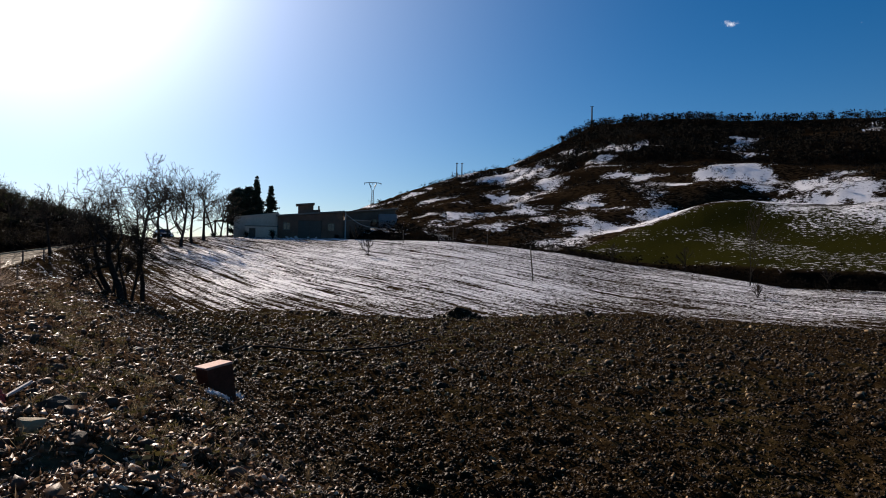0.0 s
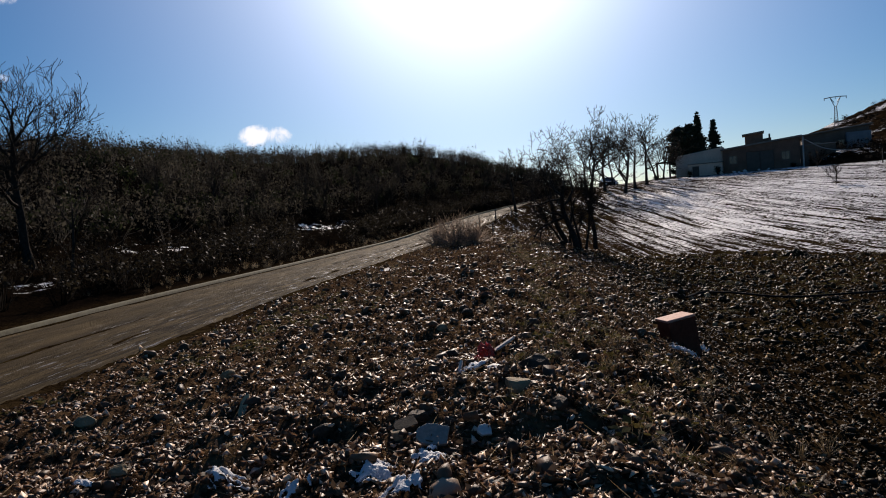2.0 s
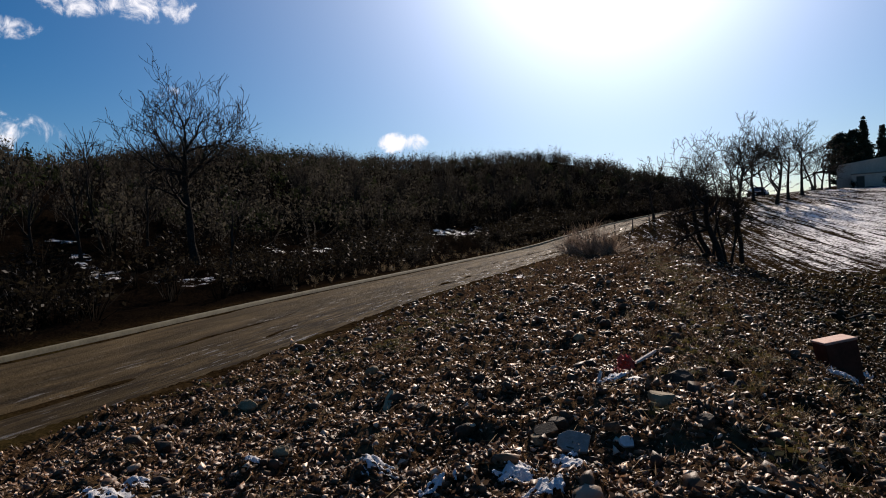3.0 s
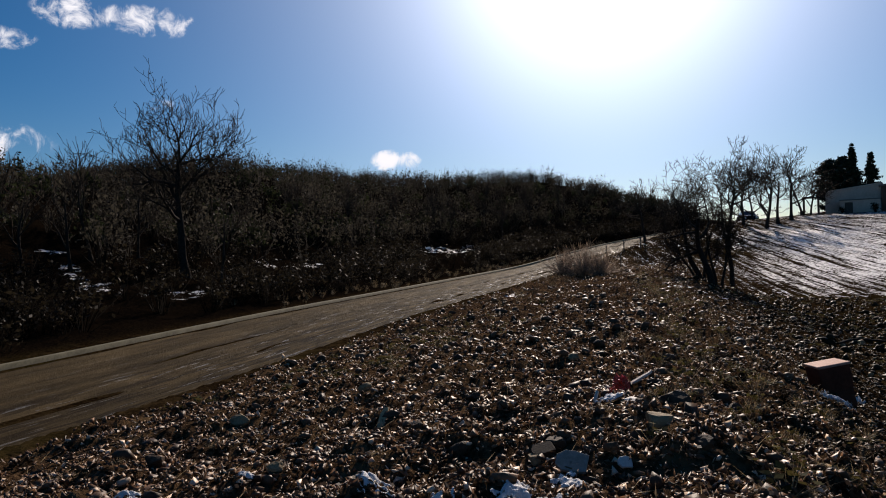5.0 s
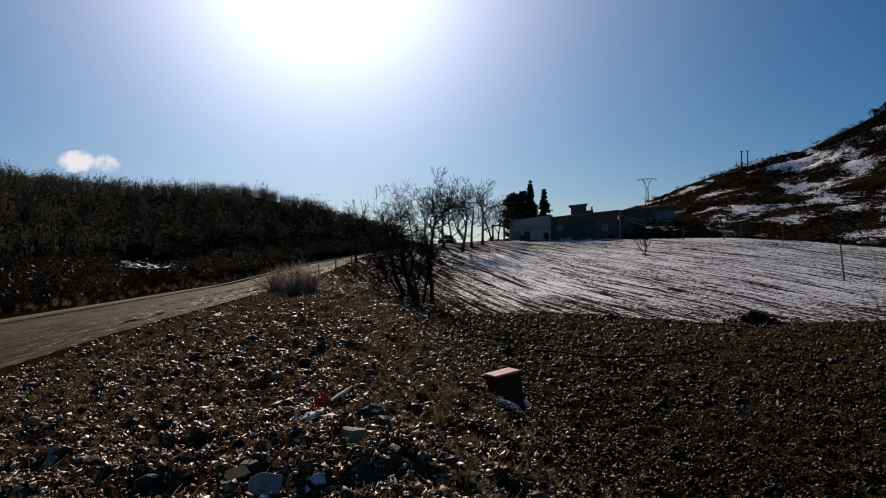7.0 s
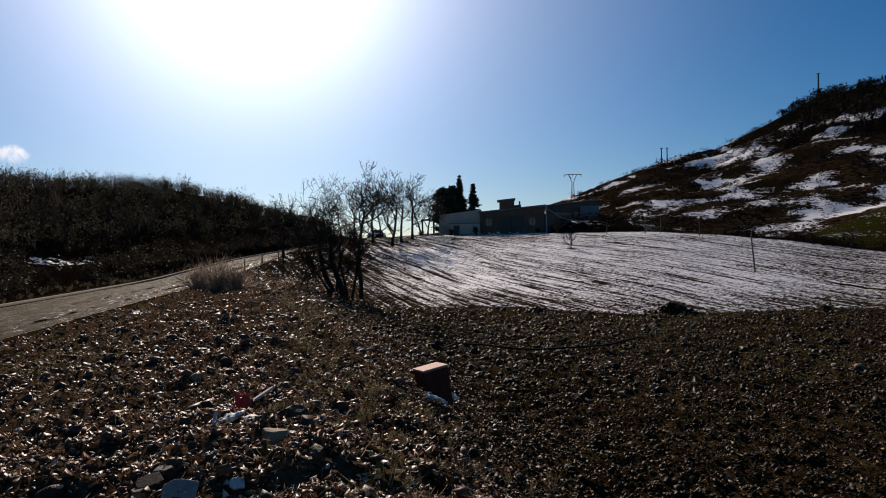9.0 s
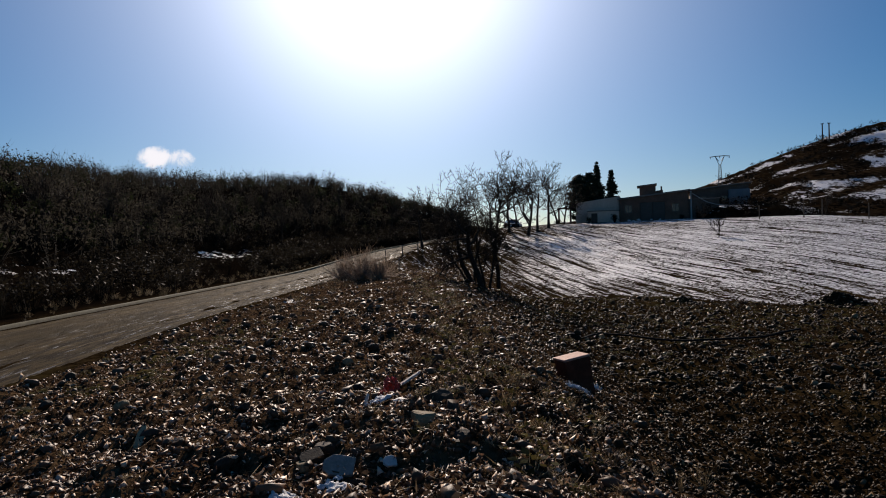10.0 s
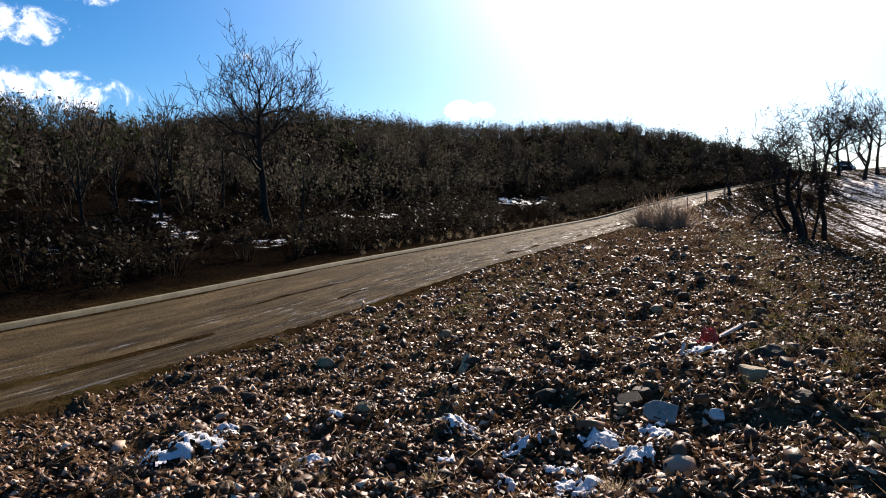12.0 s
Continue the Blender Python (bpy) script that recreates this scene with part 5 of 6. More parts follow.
for i, (az, el, w, h) in enumerate(((-63.4, -20.6, 0.17, 0.09), (-61.0, -21.2, 0.13, 0.07), (-57.0, -23.2, 0.20, 0.08), (-41.8, -23.6, 0.20, 0.09), (-53.5, -17.2, 0.12, 0.06), (-66.8, -21.4, 0.14, 0.06))):
    tuft("grass_tuft", az, el, w, h, MAT_STRAW, "matted tuft of pale dead grass between the stones", 500 + i, "rubble", "tufts of pale grass on the bank")
for i, (az, el, w, h) in enumerate(((-1.8, -13.9, 0.16, 0.16), (-14.7, -17.9, 0.20, 0.17), (-20.8, -12.4, 0.24, 0.22), (4.5, -17.4, 0.14, 0.12), (30.5, -16.8, 0.15, 0.12))):
    tuft("weed_clump", az, el, w, h, MAT_DRYLEAF, "dark withered weed clump in the ploughed soil", 520 + i, "brown", "withered weeds in the soil")

# ---- the brick-red block in the ploughed land, and its hose ----
# paler copy of the block's terracotta: sunlight on the top put into the colour
MAT_SUNLIT_LID = plain("sunlit_terracotta", (0.44, 0.19, 0.13), (0.60, 0.31, 0.22), 5.0, 0.7)


def block():
    p = meet(-17.3, -11.9)
    tilt = pose(0, 0, 0, 2, -9, 17) @ pose(0, 0, 0, 0, 0, 28) @ Matrix.Scale(0.70, 4)
    root = thing("masonry_block", "brick-red masonry block leaning in the ploughed soil", "block", p)
    bm = bmesh.new()
    box(bm, -0.29, 0.29, -0.26, 0.26, -0.2, 0.60, tilt)
    bmesh.ops.subdivide_edges(bm, edges=bm.edges[:], cuts=6, use_grid_fill=True)
    for v in bm.verts:
        v.co += Vector((noise.noise(v.co * 5), noise.noise(v.co * 5 + Vector((9, 0, 0))), noise.noise(v.co * 5 + Vector((0, 9, 0))))) * 0.014
    part("body", bm, MAT_SHADED_TERRACOTTA, root, bevel=0.012)
    bm = bmesh.new()
    box(bm, -0.305, 0.305, -0.275, 0.275, 0.603, 0.655, tilt)
    part("lid", bm, MAT_SUNLIT_LID, root, "flat reddish lid slab, coloured paler as if sunlit", bevel=0.014)
    return p


BLOCK = block()
for az, el, w, d, seed in ((-17.0, -12.5, 0.34, 0.24, 31), (-15.7, -12.3, 0.18, 0.16, 32)):
    snow_patch(az, el, w, d, seed, 0.07, "remnant of snow in the shade of the brick-red block")


def cord(name, points, radius, mat, label, category, sides=6):
    P = spline(points, 14)
    V, F = tubes(P[:-1], P[1:], np.full(len(P) - 1, radius), np.full(len(P) - 1, radius), sides)
    ob = new(name, mesh_from(name, V, F, [mat], smooth_faces=True))
    return tagged(ob, label, category)


MAT_HOSE = plain("black_hose", (0.008, 0.008, 0.008), (0.02, 0.02, 0.02), 5.0, 0.9, gloss=0.04)
pts = []
for az, el in ((-16.7, -8.45), (-15.6, -7.95), (-13.5, -8.2), (-9.8, -8.55), (-6.6, -8.4), (-3.3, -8.05), (-1.9, -7.8), (-0.6, -7.4)):
    p = meet(az, el)
    z = p.z + float(relief(np.array([p.x]), np.array([p.y]), "brown")[0]) + 0.13
    pts.append((p.x, p.y, z))
cord("hose", pts, 0.03, MAT_HOSE, "black hose lying across the ploughed soil", "hose")
# a heap of soil at the field's edge
g = np.random.default_rng(400)
for az, el, w, h, n in ((1.9, -5.25, 1.9, 0.5, 420), (-8.9, -5.2, 0.9, 0.25, 120), (12.5, -4.7, 0.9, 0.2, 90)):
    p = meet(az, el)
    a, r = g.uniform(0, 6.28, n), np.abs(g.normal(0, 0.5, n)) * w * 0.6
    x, y = p.x + np.cos(a) * r, p.y + np.sin(a) * r * 0.7
    z = lie(x, y)[0] + h * np.exp(-(r / (w * 0.45)) ** 2) * g.uniform(0.2, 1.0, n)
    s = g.uniform(0.12, 0.34, n)
    P = np.stack([x, y, z, g.uniform(0, 6.28, n), s, s], 1)
    ob = new("soil_heap", mesh_from("soil_heap", *scattered(stones(g, 8, 0.7), P, g), [MAT_CLOD]))
    tagged(ob, "heap of dark dug soil at the edge of the snowy field", "soil heap", kind="stuff")

# ---- the farm ----
MAT_PLASTER = plain("white_plaster", (0.50, 0.39, 0.30), (0.68, 0.55, 0.43), 0.8, 0.85)
MAT_BRICK = plain("brick_wall", (0.125, 0.068, 0.046), (0.22, 0.125, 0.085), 1.2, 0.9)
MAT_BLOCKWALL = plain("block_wall", (0.095, 0.066, 0.050), (0.175, 0.125, 0.095), 0.8, 0.9)
MAT_CONCRETE = plain("concrete", (0.14, 0.12, 0.10), (0.24, 0.21, 0.18), 1.0, 0.9)
MAT_GATE = plain("dark_green_metal", (0.045, 0.038, 0.030), (0.075, 0.062, 0.05), 2.0, 0.5, gloss=0.4)
MAT_GLASS = plain("dark_window", (0.015, 0.017, 0.02), (0.03, 0.033, 0.04), 2.0, 0.1, gloss=0.6)
MAT_BLUE = plain("blue_sheet", (0.15, 0.15, 0.16), (0.24, 0.235, 0.24), 1.0, 0.55)
MAT_STEEL = plain("galvanised_steel", (0.10, 0.105, 0.11), (0.20, 0.205, 0.21), 6.0, 0.5, 0.6)
MAT_PIPE = plain("white_pipe", (0.34, 0.32, 0.29), (0.46, 0.44, 0.40), 5.0, 0.5)
MAT_POLE = plain("pole_wood", (0.05, 0.04, 0.032), (0.13, 0.105, 0.08), 5.0, 0.85)

FARM_AZ, FARM_R = -11.5, 90.0
FX, FY = FARM_R * math.sin(radians(FARM_AZ)), FARM_R * math.cos(radians(FARM_AZ))
FZ = ground_z(FX, FY) - 0.1
FARM = pose(FX, FY, FZ, 0, 0, -FARM_AZ)


def farm_thing(name, label, category, x, y, drop=0.0):
    q = FARM @ Vector((x, y, 0))
    return thing(name, label, category, (q.x, q.y, FZ - drop), turn=-FARM_AZ)


def walls(root, w, d, h, mat, openings, thick=0.25, name="wall", low=-0.8):
    """Four walls of a house w wide and d deep, its front towards -y with openings x0, x1, z0, z1."""
    cuts = sorted({-w / 2, w / 2, *(c for o in openings for c in o[:2])})
    for a, b in zip(cuts[:-1], cuts[1:]):
        mid, bm = (a + b) / 2, bmesh.new()
        o = [q for q in openings if q[0] <= mid <= q[1]]
        if not o:
            box(bm, a, b, 0, thick, low, h)
        else:
            if o[0][2] > 0:
                box(bm, a, b, 0, thick, low, o[0][2])
            box(bm, a, b, 0, thick, o[0][3], h)
        part(name, bm, mat, root)
    for x0, x1, y0, y1 in ((-w / 2, -w / 2 + thick, thick + 0.002, d - thick - 0.002), (w / 2 - thick, w / 2, thick + 0.002, d - thick - 0.002), (-w / 2, w / 2, d - thick, d)):
        bm = bmesh.new()
        box(bm, x0, x1, y0, y1, low, h)
        part(name, bm, mat, root)


def window(root, x0, x1, z0, z1, mat=None):
    bm = bmesh.new()
    t = 0.07
    for a in ((x0, x0 + t, z0, z1), (x1 - t, x1, z0, z1), (x0 + t, x1 - t, z0, z0 + t), (x0 + t, x1 - t, z1 - t, z1), ((x0 + x1) / 2 - 0.03, (x0 + x1) / 2 + 0.03, z0 + t, z1 - t)):
        box(bm, a[0], a[1], 0.08, 0.16, a[2], a[3])
    frame_part = part("window_frame", bm, MAT_CONCRETE, root)
    bm = bmesh.new()
    box(bm, x0 + t, x1 - t, 0.11, 0.13, z0 + t, z1 - t)
    part("pane", bm, MAT_GLASS, frame_part)


def gate(root, x0, x1, z1, n):
    w = (x1 - x0) / n
    for i in range(n):
        bm = bmesh.new()
        box(bm, x0 + i * w + 0.02, x0 + (i + 1) * w - 0.02, 0.1, 0.16, 0.03, z1 - 0.03)
        leaf = part("gate_leaf", bm, MAT_GATE, root, bevel=0.01)
        for z in (0.5, z1 - 0.5):
            bm = bmesh.new()
            box(bm, x0 + i * w + 0.05, x0 + (i + 1) * w - 0.05, 0.07, 0.098, z, z + 0.08)
            part("rail", bm, MAT_GATE, leaf)


def flat_roof(root, w, d, h, over, mat, thick=0.2, slope=0.0, name="roof"):
    bm = bmesh.new()
    box(bm, -w / 2 - over, w / 2 + over, -over, d + over, h + 0.003, h + thick)
    for v in bm.verts:
        v.co.z += slope * v.co.x
    return part(name, bm, mat, root, bevel=0.02)


house = farm_thing("farmhouse", "low white-plastered farmhouse with a gently sloping roof", "house", -6.05, 0.5)
walls(house, 5.5, 6.0, 2.95, MAT_PLASTER, [])
flat_roof(house, 5.5, 6.0, 2.95, 0.12, MAT_PLASTER, 0.14)
for ob in house.children:      # the roof falls towards the farm road
    for v in ob.data.vertices:
        if v.co.z > 1:
            v.co.z += 0.12 * v.co.x
shed = farm_thing("lean_to", "low pale lean-to in front of the farmhouse", "shed", -5.2, -1.7)
walls(shed, 3.8, 2.0, 1.5, MAT_PLASTER, [(-1.5, -0.7, 0.0, 1.3)], 0.18)
flat_roof(shed, 3.8, 2.0, 1.5, 0.1, MAT_CONCRETE, 0.1)
gate(shed, -1.5, -0.7, 1.3, 1)
barn = farm_thing("brick_barn", "unplastered brown brick barn with a flat roof and stair tower", "barn", 0.9, 0.0)
walls(barn, 8.3, 8.0, 3.35, MAT_BRICK, [(-1.6, 1.4, 0.0, 2.5), (-3.5, -2.6, 1.2, 2.2), (2.2, 3.1, 1.2, 2.2)])
gate(barn, -1.6, 1.4, 2.5, 2)
window(barn, -3.5, -2.6, 1.2, 2.2)
window(barn, 2.2, 3.1, 1.2, 2.2)
flat_roof(barn, 8.3, 8.0, 3.35, 0.25, MAT_CONCRETE, 0.2)
bm = bmesh.new()
box(bm, -1.65, 0.35, 1.6, 3.8, 3.553, 4.75)
part("stair_tower", bm, MAT_BRICK, barn)
bm = bmesh.new()
box(bm, -1.95, 0.5, 1.3, 4.1, 4.753, 4.93)
part("tower_roof", bm, MAT_CONCRETE, barn, bevel=0.02)
bm = bmesh.new()
box(bm, 0.352, 1.25, 1.7, 2.4, 3.553, 4.0)
part("parapet", bm, MAT_BRICK, barn)
bm = bmesh.new()
box(bm, 0.95, 1.15, 1.4, 1.6, 3.553, 4.45)
part("chimney", bm, MAT_BRICK, barn)
for ob in barn.children:      # the roofline climbs towards the byre
    for v in ob.data.vertices:
        if v.co.z > 3.0:
            v.co.z += 0.09 * (v.co.x - 0.5)
byre = farm_thing("long_byre", "long low dark stone byre set back behind the barn", "barn", 9.6, 9.0, -1.5)
walls(byre, 7.2, 6.0, 2.9, MAT_BLOCKWALL, [(-2.6, -1.8, 1.0, 1.9), (0.2, 1.0, 1.0, 1.9)], low=-3.6)
for x in (-2.6, 0.2):
    window(byre, x, x + 0.8, 1.0, 1.9)
flat_roof(byre, 7.2, 6.0, 2.9, 0.35, MAT_CONCRETE, 0.16, slope=0.0)
for ob in byre.children:      # its roof climbs towards the hill
    for v in ob.data.vertices:
        if v.co.z > 2.2:
            v.co.z += 0.09 * (v.co.x + 2.0)
store = farm_thing("blue_container", "blue-grey sheet-metal store at the end of the byre", "container", 11.9, 7.6, -1.5)
bm = bmesh.new()
box(bm, -1.3, 1.3, 0, 1.2, -3.6, 2.6)
part("body", bm, MAT_BLUE, store, bevel=0.03)
for i in range(9):
    bm = bmesh.new()
    box(bm, -1.2 + i * 0.28, -1.08 + i * 0.28, -0.05, -0.003, -1.8, 2.35)
    part("rib", bm, MAT_BLUE, store)
wall = farm_thing("yard_wall", "low dark block wall beside the barn", "wall", 6.9, 0.5)
bm = bmesh.new()
box(bm, -1.8, 1.8, 0, 0.25, -0.8, 2.6)
part("wall_body", bm, MAT_BLOCKWALL, wall)
bm = bmesh.new()
box(bm, -1.9, 1.9, -0.06, 0.31, 2.603, 2.7)
part("coping", bm, MAT_CONCRETE, wall, bevel=0.02)
post = farm_thing("white_post", "whitish post at the corner of the barn", "post", 5.35, -0.6)
piece("shaft", *tubes([(0, 0, -0.5)], [(0, 0, 3.5)], [0.10], [0.08], 10), MAT_PIPE, post)
piece("cap", *tubes([(0, 0, 3.503)], [(0, 0, 3.62)], [0.13], [0.04], 10), MAT_PIPE, post)
q0, q1, q2 = (FARM @ Vector(v) for v in ((5.4, -0.7, 3.35), (7.6, -0.9, 2.0), (10.6, -1.2, 1.5)))
cord("white_pipe", [tuple(q0), tuple(q1), tuple(q2)], 0.045, MAT_PIPE, "sagging whitish pipe running off from the barn", "pipe")
# pipe frame at the gate
porch = farm_thing("gate_frame", "dark bent metal gate frame beside the farmhouse", "gate", -10.3, -0.5)
for x in (-0.6, 0.9):
    piece("upright", *tubes([(x, 0, -0.5)], [(x, 0, 2.0)], [0.12], [0.12], 8), MAT_POLE, porch)
bm = bmesh.new()
box(bm, -0.75, 1.2, -0.12, 0.12, 2.003, 2.22)
part("lintel", bm, MAT_POLE, porch, bevel=0.02)
# shrubs and heaps in front of the farm
made = [shrub(g, 60, 260, 260, fan=0.75, leaf=0.06) for _ in range(3)]
for i, (x, y, w, h) in enumerate(((-3.7, -3.4, 1.1, 1.15), (-6.9, -3.0, 0.8, 0.9), (-10.8, -2.5, 1.0, 0.8), (4.2, -2.8, 0.9, 0.7))):
    q = FARM @ Vector((x, y, 0))
    bush = thing("bush", "dark rounded bush in front of the farm buildings", "bush", (q.x, q.y, ground_z(q.x, q.y) - 0.05), group="bushes before the farm")
    V, F = made[i % 3][0]
    piece("stem", V * np.array([w, w, h]), F, MAT_SHADED_BRUSH, bush)
    V, F = made[i % 3][1]
    piece("foliage", V * np.array([w, w, h]), F, MAT_OLIVE, bush)
for i, (x, y, s) in enumerate(((-2.0, -3.2, 0.5), (-0.9, -3.5, 0.7), (0.6, -3.3, 0.45), (1.6, -3.6, 0.5), (-1.5, -4.0, 0.4))):
    q = FARM @ Vector((x, y, 0))
    V, F = stones(g, 1, 0.8)[0]
    ob = new("sack", mesh_from("sack", V * s, F, [MAT_WHITESTONE]))
    ob.matrix_world = pose(q.x, q.y, ground_z(q.x, q.y) + 0.1 * s, 0, 0, i * 50)
    tagged(ob, "whitish lump of building rubble before the barn", "rubble", "rubble before the barn")


# ---- poles and pylon ----
def lattice_pylon(p, height):
    root = thing("pylon", "slender steel lattice power pylon with a wide crossarm", "pylon", p, turn=6)
    lo, hi = 0.5, 0.17
    corner = [(-1, -1), (1, -1), (1, 1), (-1, 1)]
    for cx, cy in corner:
        piece("leg", *tubes([(cx * lo, cy * lo, -0.6)], [(cx * hi, cy * hi, height)], [0.055], [0.05], 4), MAT_STEEL, root)
    n = 14
    for i in range(n):
        z0, z1 = height * i / n, height * (i + 1) / n
        w0, w1 = lo + (hi - lo) * i / n, lo + (hi - lo) * (i + 1) / n
        P0, P1 = [], []
        for k in range(4):
            a, b = corner[k], corner[(k + 1) % 4]
            if i % 2:
                a, b = b, a
            P0.append((a[0] * w0, a[1] * w0, z0))
            P1.append((b[0] * w1, b[1] * w1, z1))
        piece("brace", *tubes(P0, P1, np.full(4, 0.03), np.full(4, 0.03), 4), MAT_STEEL, root)
    arm = 1.85
    for y in (-0.16, 0.16):
        piece("crossarm", *tubes([(-arm, y, height + 1.5), (-0.75, y, height + 1.62), (0.75, y, height + 1.62)], [(-0.75, y, height + 1.62), (0.75, y, height + 1.62), (arm, y, height + 1.5)], [0.06] * 3, [0.06] * 3, 4), MAT_STEEL, root)
        for s in (-1, 1):
            piece("strut", *tubes([(s * 0.16, y, height - 0.1), (s * 0.85, y, height + 1.55)], [(s * 0.85, y, height + 1.55), (s * 0.2, y, height + 0.6)], [0.055] * 2, [0.045] * 2, 4), MAT_STEEL, root)
    for x in (-arm + 0.1, 0, arm - 0.1):
        bm = bmesh.new()
        for j in range(4):
            bmesh.ops.create_cone(bm, cap_ends=True, segments=10, radius1=0.09, radius2=0.05, depth=0.07, matrix=Matrix.Translation((x, 0, height + (1.45 if abs(x) > 1 else 1.55) - 0.1 * j)))
        part("insulator", bm, MAT_GLASS, root)


def pole(name, p, height, r, label, lean=(0, 0), arm=0.0, group=""):
    root = thing(name, label, "pole", p, group=group)
    piece("shaft", *tubes([(0, 0, -0.4)], [(lean[0], lean[1], height)], [r], [r * 0.75], 10), MAT_POLE, root)
    if arm:
        bm = bmesh.new()
        box(bm, -arm, arm, -0.06, 0.06, height - 0.25, height - 0.1)
        part("crossarm", bm, MAT_POLE, root, bevel=0.01)
        for x in (-arm * 0.8, arm * 0.8):
            piece("insulator", *tubes([(x, 0, height - 0.097)], [(x, 0, height + 0.12)], [0.06], [0.04], 8), MAT_GLASS, root)
    else:
        piece("cap", *tubes([(lean[0], lean[1], height + 0.002)], [(lean[0], lean[1], height + 0.06)], [r * 0.8], [r * 0.2], 10), MAT_STEEL, root)
    return root


p = spot(-5.9, 146)
lattice_pylon(p, 146 * math.tan(radians(6.15)) + EYE - p.z - 1.6)
p = spot(12.25, 293)
pole("mast", p, 293 * math.tan(radians(12.5)) + EYE - p.z, 0.36, "dark mast on the crest of the hill", arm=0.7)
for az in (1.12, 1.55):
    p = spot(az, 214)
    pole("power_pole", p, 214 * math.tan(radians(7.95)) + EYE - p.z, 0.2, "wooden pole of a pair on the hill's shoulder", arm=0.38, group="pair of poles on the hill")
p = meet(7.9, -2.0)
r = math.hypot(p.x, p.y)
pole("field_pole", p, r * math.tan(radians(0.95)) + EYE - p.z, 0.06, "thin dark pole leaning in the snowy field", lean=(-0.25, 0))
for az, el, h in ((-33.0, -1.45, 1.0), (-31.6, -1.0, 0.9), (-34.6, -2.2, 0.9), (-30.3, -0.8, 0.8), (-31.9, -2.2, 0.8)):
    p = meet(az, el)
    pole("fence_post", p, h, 0.06, "short weathered wooden post by the road", group="posts by the road")
for az, el, h in ((-0.2, 1.15, 1.7), (1.0, 1.2, 1.6), (-3.2, 1.2, 1.3), (3.9, 0.9, 1.4)):
    p = meet(az, el)
    pole("fence_post", p, h, 0.06, "dark wooden post at the far edge of the field", group="posts at the field's far edge")


# ---- the parked car under the bare trees ----
MAT_PAINT = plain("dark_car_paint", (0.010, 0.011, 0.013), (0.018, 0.019, 0.022), 2.0, 0.12, relief=0.02, gloss=0.6)
MAT_TYRE = plain("tyre_rubber", (0.010, 0.010, 0.010), (0.022, 0.022, 0.022), 20.0, 0.9)
MAT_RIM = plain("wheel_rim", (0.30, 0.30, 0.31), (0.45, 0.45, 0.46), 10.0, 0.3, 0.9)
MAT_LENS = plain("lamp_lens", (0.75, 0.75, 0.74), (0.88, 0.88, 0.87), 10.0, 0.08, gloss=0.9)


def profile_solid(bm, outline, half, inset=0.0, top=0.9):
    """A body drawn from its side outline, x along and z up, narrowed above the height top."""
    rings = []
    for s in (-1, 1):
        rings.append([bm.verts.new((x, s * (half - (inset if z > top else 0.0)), z)) for x, z in outline])
    for r in rings:
        bm.faces.new(r)
    n = len(outline)
    for i in range(n):
        bm.faces.new((rings[0][i], rings[0][(i + 1) % n], rings[1][(i + 1) % n], rings[1][i]))
    return bm


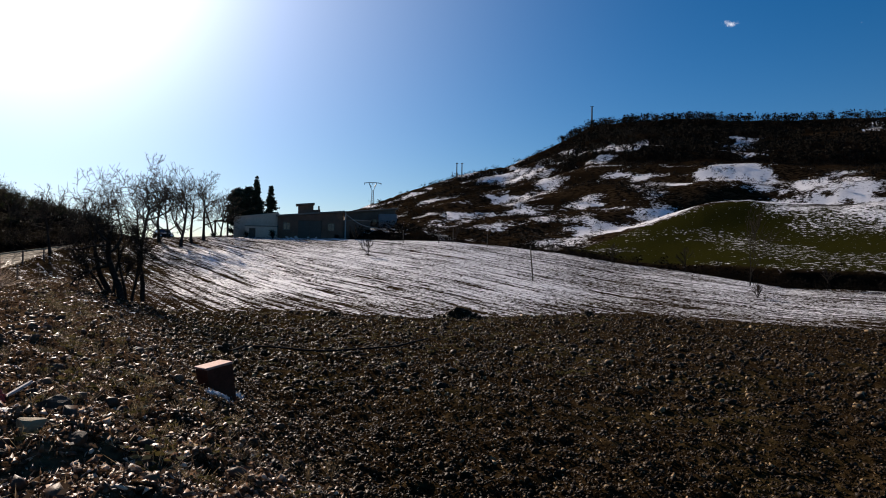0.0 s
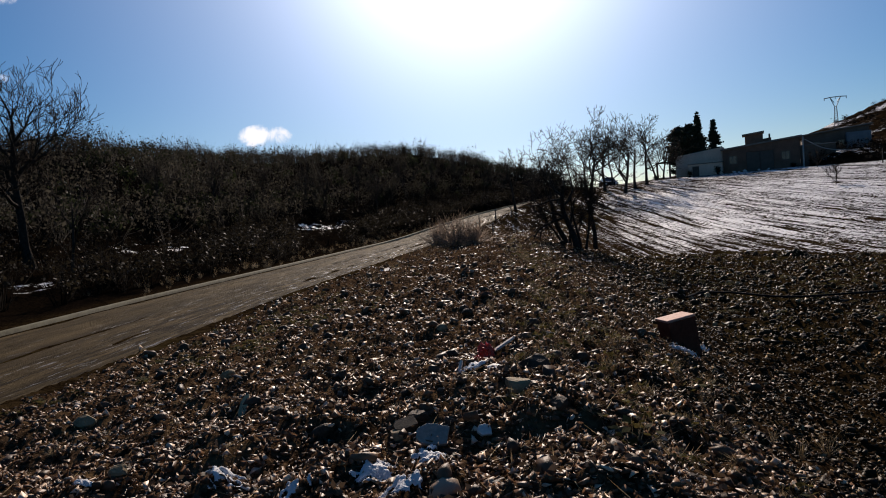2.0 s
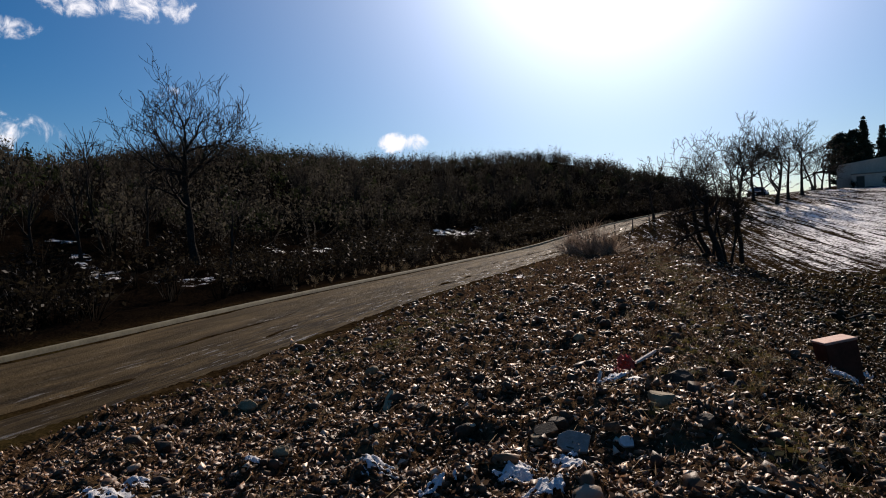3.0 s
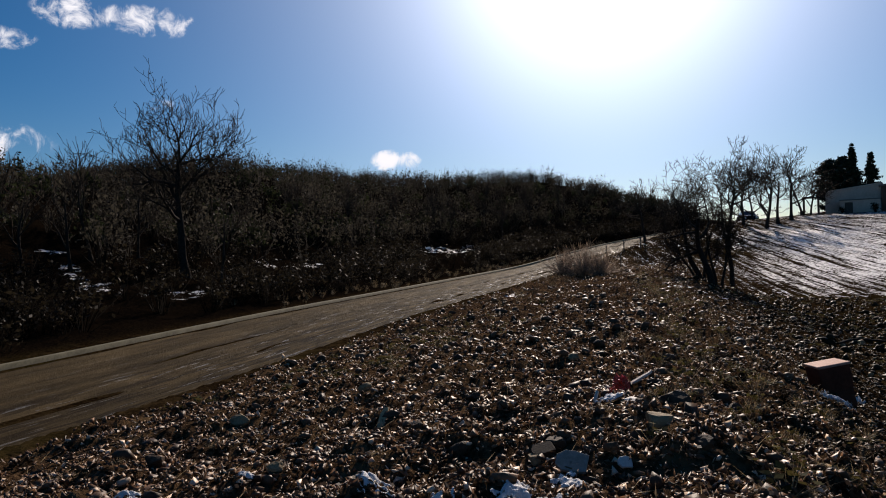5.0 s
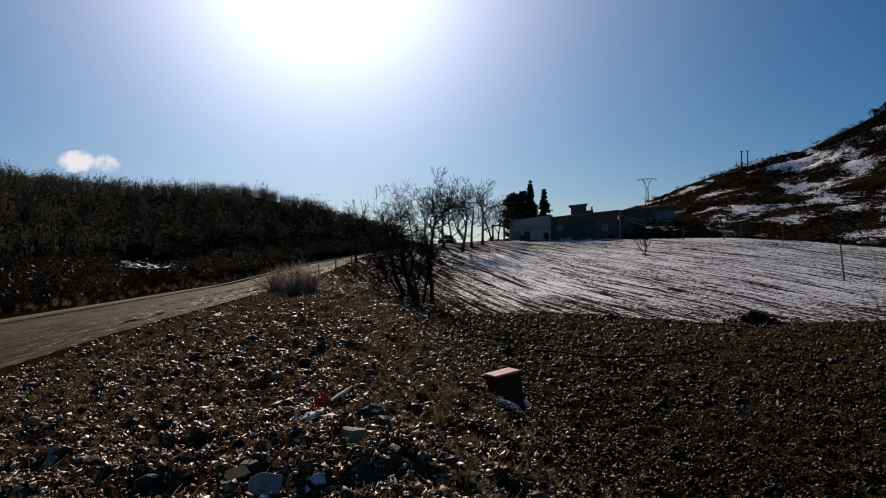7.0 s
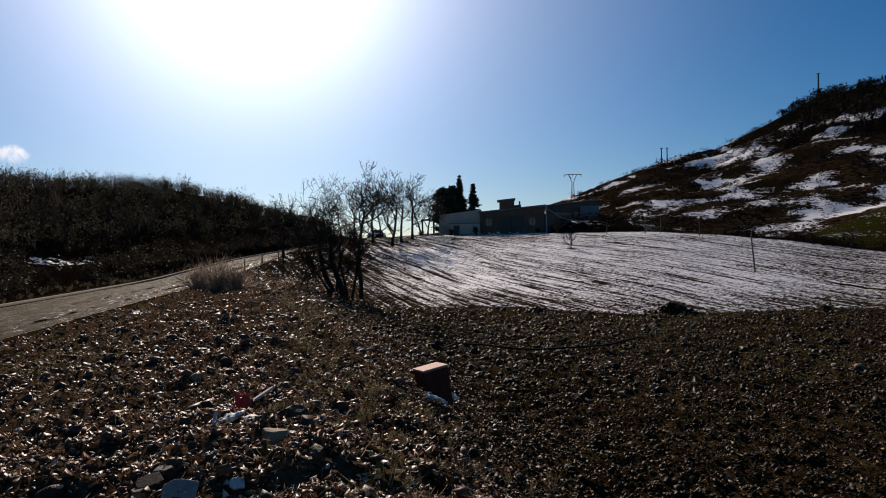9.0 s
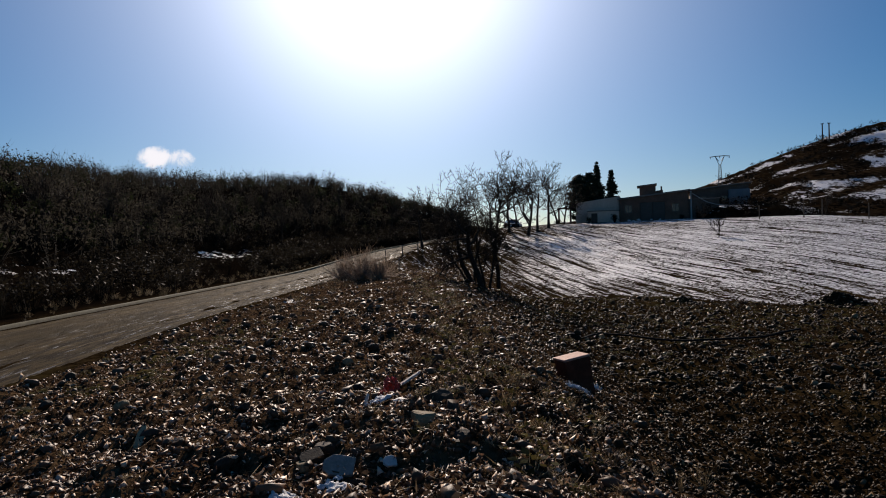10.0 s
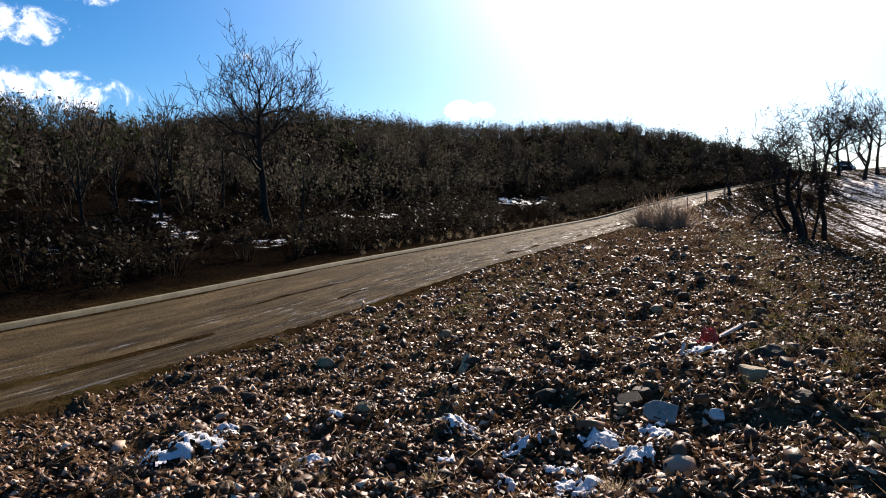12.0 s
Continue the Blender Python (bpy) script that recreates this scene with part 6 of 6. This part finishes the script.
def parked_car(p, turn):
    root = thing("car", "dark glossy parked car with sun glints under bare trees", "car", p, turn=turn)
    body = part("body", profile_solid(bmesh.new(), [(-2.05, 0.28), (-2.1, 0.62), (-1.95, 0.88), (-1.5, 0.93), (1.0, 0.93), (1.9, 0.80), (2.08, 0.60), (2.05, 0.28)], 0.85), MAT_PAINT, root, bevel=0.05)
    cabin = part("cabin", profile_solid(bmesh.new(), [(-1.7, 0.935), (-1.15, 1.40), (0.25, 1.42), (1.0, 0.935)], 0.80, 0.16, 1.0), MAT_GLASS, root, bevel=0.03)
    part("roof", profile_solid(bmesh.new(), [(-1.18, 1.425), (-1.1, 1.47), (0.2, 1.475), (0.3, 1.425)], 0.64), MAT_PAINT, root, bevel=0.02)
    for name, x, z, sx, sz in (("roof_panel", -0.42, 1.46, 0.78, 0.07), ("bonnet", 1.42, 0.90, 0.62, 0.09)):
        bm = bmesh.new()
        bmesh.ops.create_uvsphere(bm, u_segments=28, v_segments=14, radius=1.0, matrix=Matrix.Translation((x, 0, z)) @ Matrix.Diagonal((sx, 0.68, sz, 1)))
        for f in bm.faces:
            f.smooth = True
        part(name, bm, MAT_PAINT, root)
    for x in (-1.28, 1.28):
        for y in (-0.8, 0.8):
            bm = bmesh.new()
            bmesh.ops.create_cone(bm, cap_ends=True, segments=24, radius1=0.32, radius2=0.32, depth=0.2, matrix=Matrix.Translation((x, y, 0.32)) @ Matrix.Rotation(math.pi / 2, 4, "X"))
            wheel = part("wheel", bm, MAT_TYRE, root, bevel=0.03)
            bm = bmesh.new()
            bmesh.ops.create_cone(bm, cap_ends=True, segments=20, radius1=0.19, radius2=0.17, depth=0.03, matrix=Matrix.Translation((x, y + math.copysign(0.118, y), 0.32)) @ Matrix.Rotation(math.pi / 2, 4, "X"))
            part("rim", bm, MAT_RIM, wheel)
    for y in (-0.62, 0.62):
        bm = bmesh.new()
        bmesh.ops.create_uvsphere(bm, u_segments=14, v_segments=8, radius=0.12, matrix=Matrix.Translation((2.0, y, 0.66)) @ Matrix.Diagonal((0.7, 1.3, 0.8, 1)))
        part("headlight", bm, MAT_LENS, root)
        bm = bmesh.new()
        box(bm, 0.72, 0.86, y * 1.5 - 0.08, y * 1.5 + 0.08, 0.95, 1.08)
        part("door_mirror", bm, MAT_PAINT, root, bevel=0.02)
    for s, x0, x1 in ((1, 2.05, 2.14), (-1, -2.15, -2.06)):
        bm = bmesh.new()
        box(bm, x0, x1, -0.8, 0.8, 0.32, 0.5)
        part("bumper", bm, MAT_PAINT, root, bevel=0.03)
    return root


p = spot(-22.3, 86.5)
parked_car((p.x, p.y, p.z - 0.12), -58)
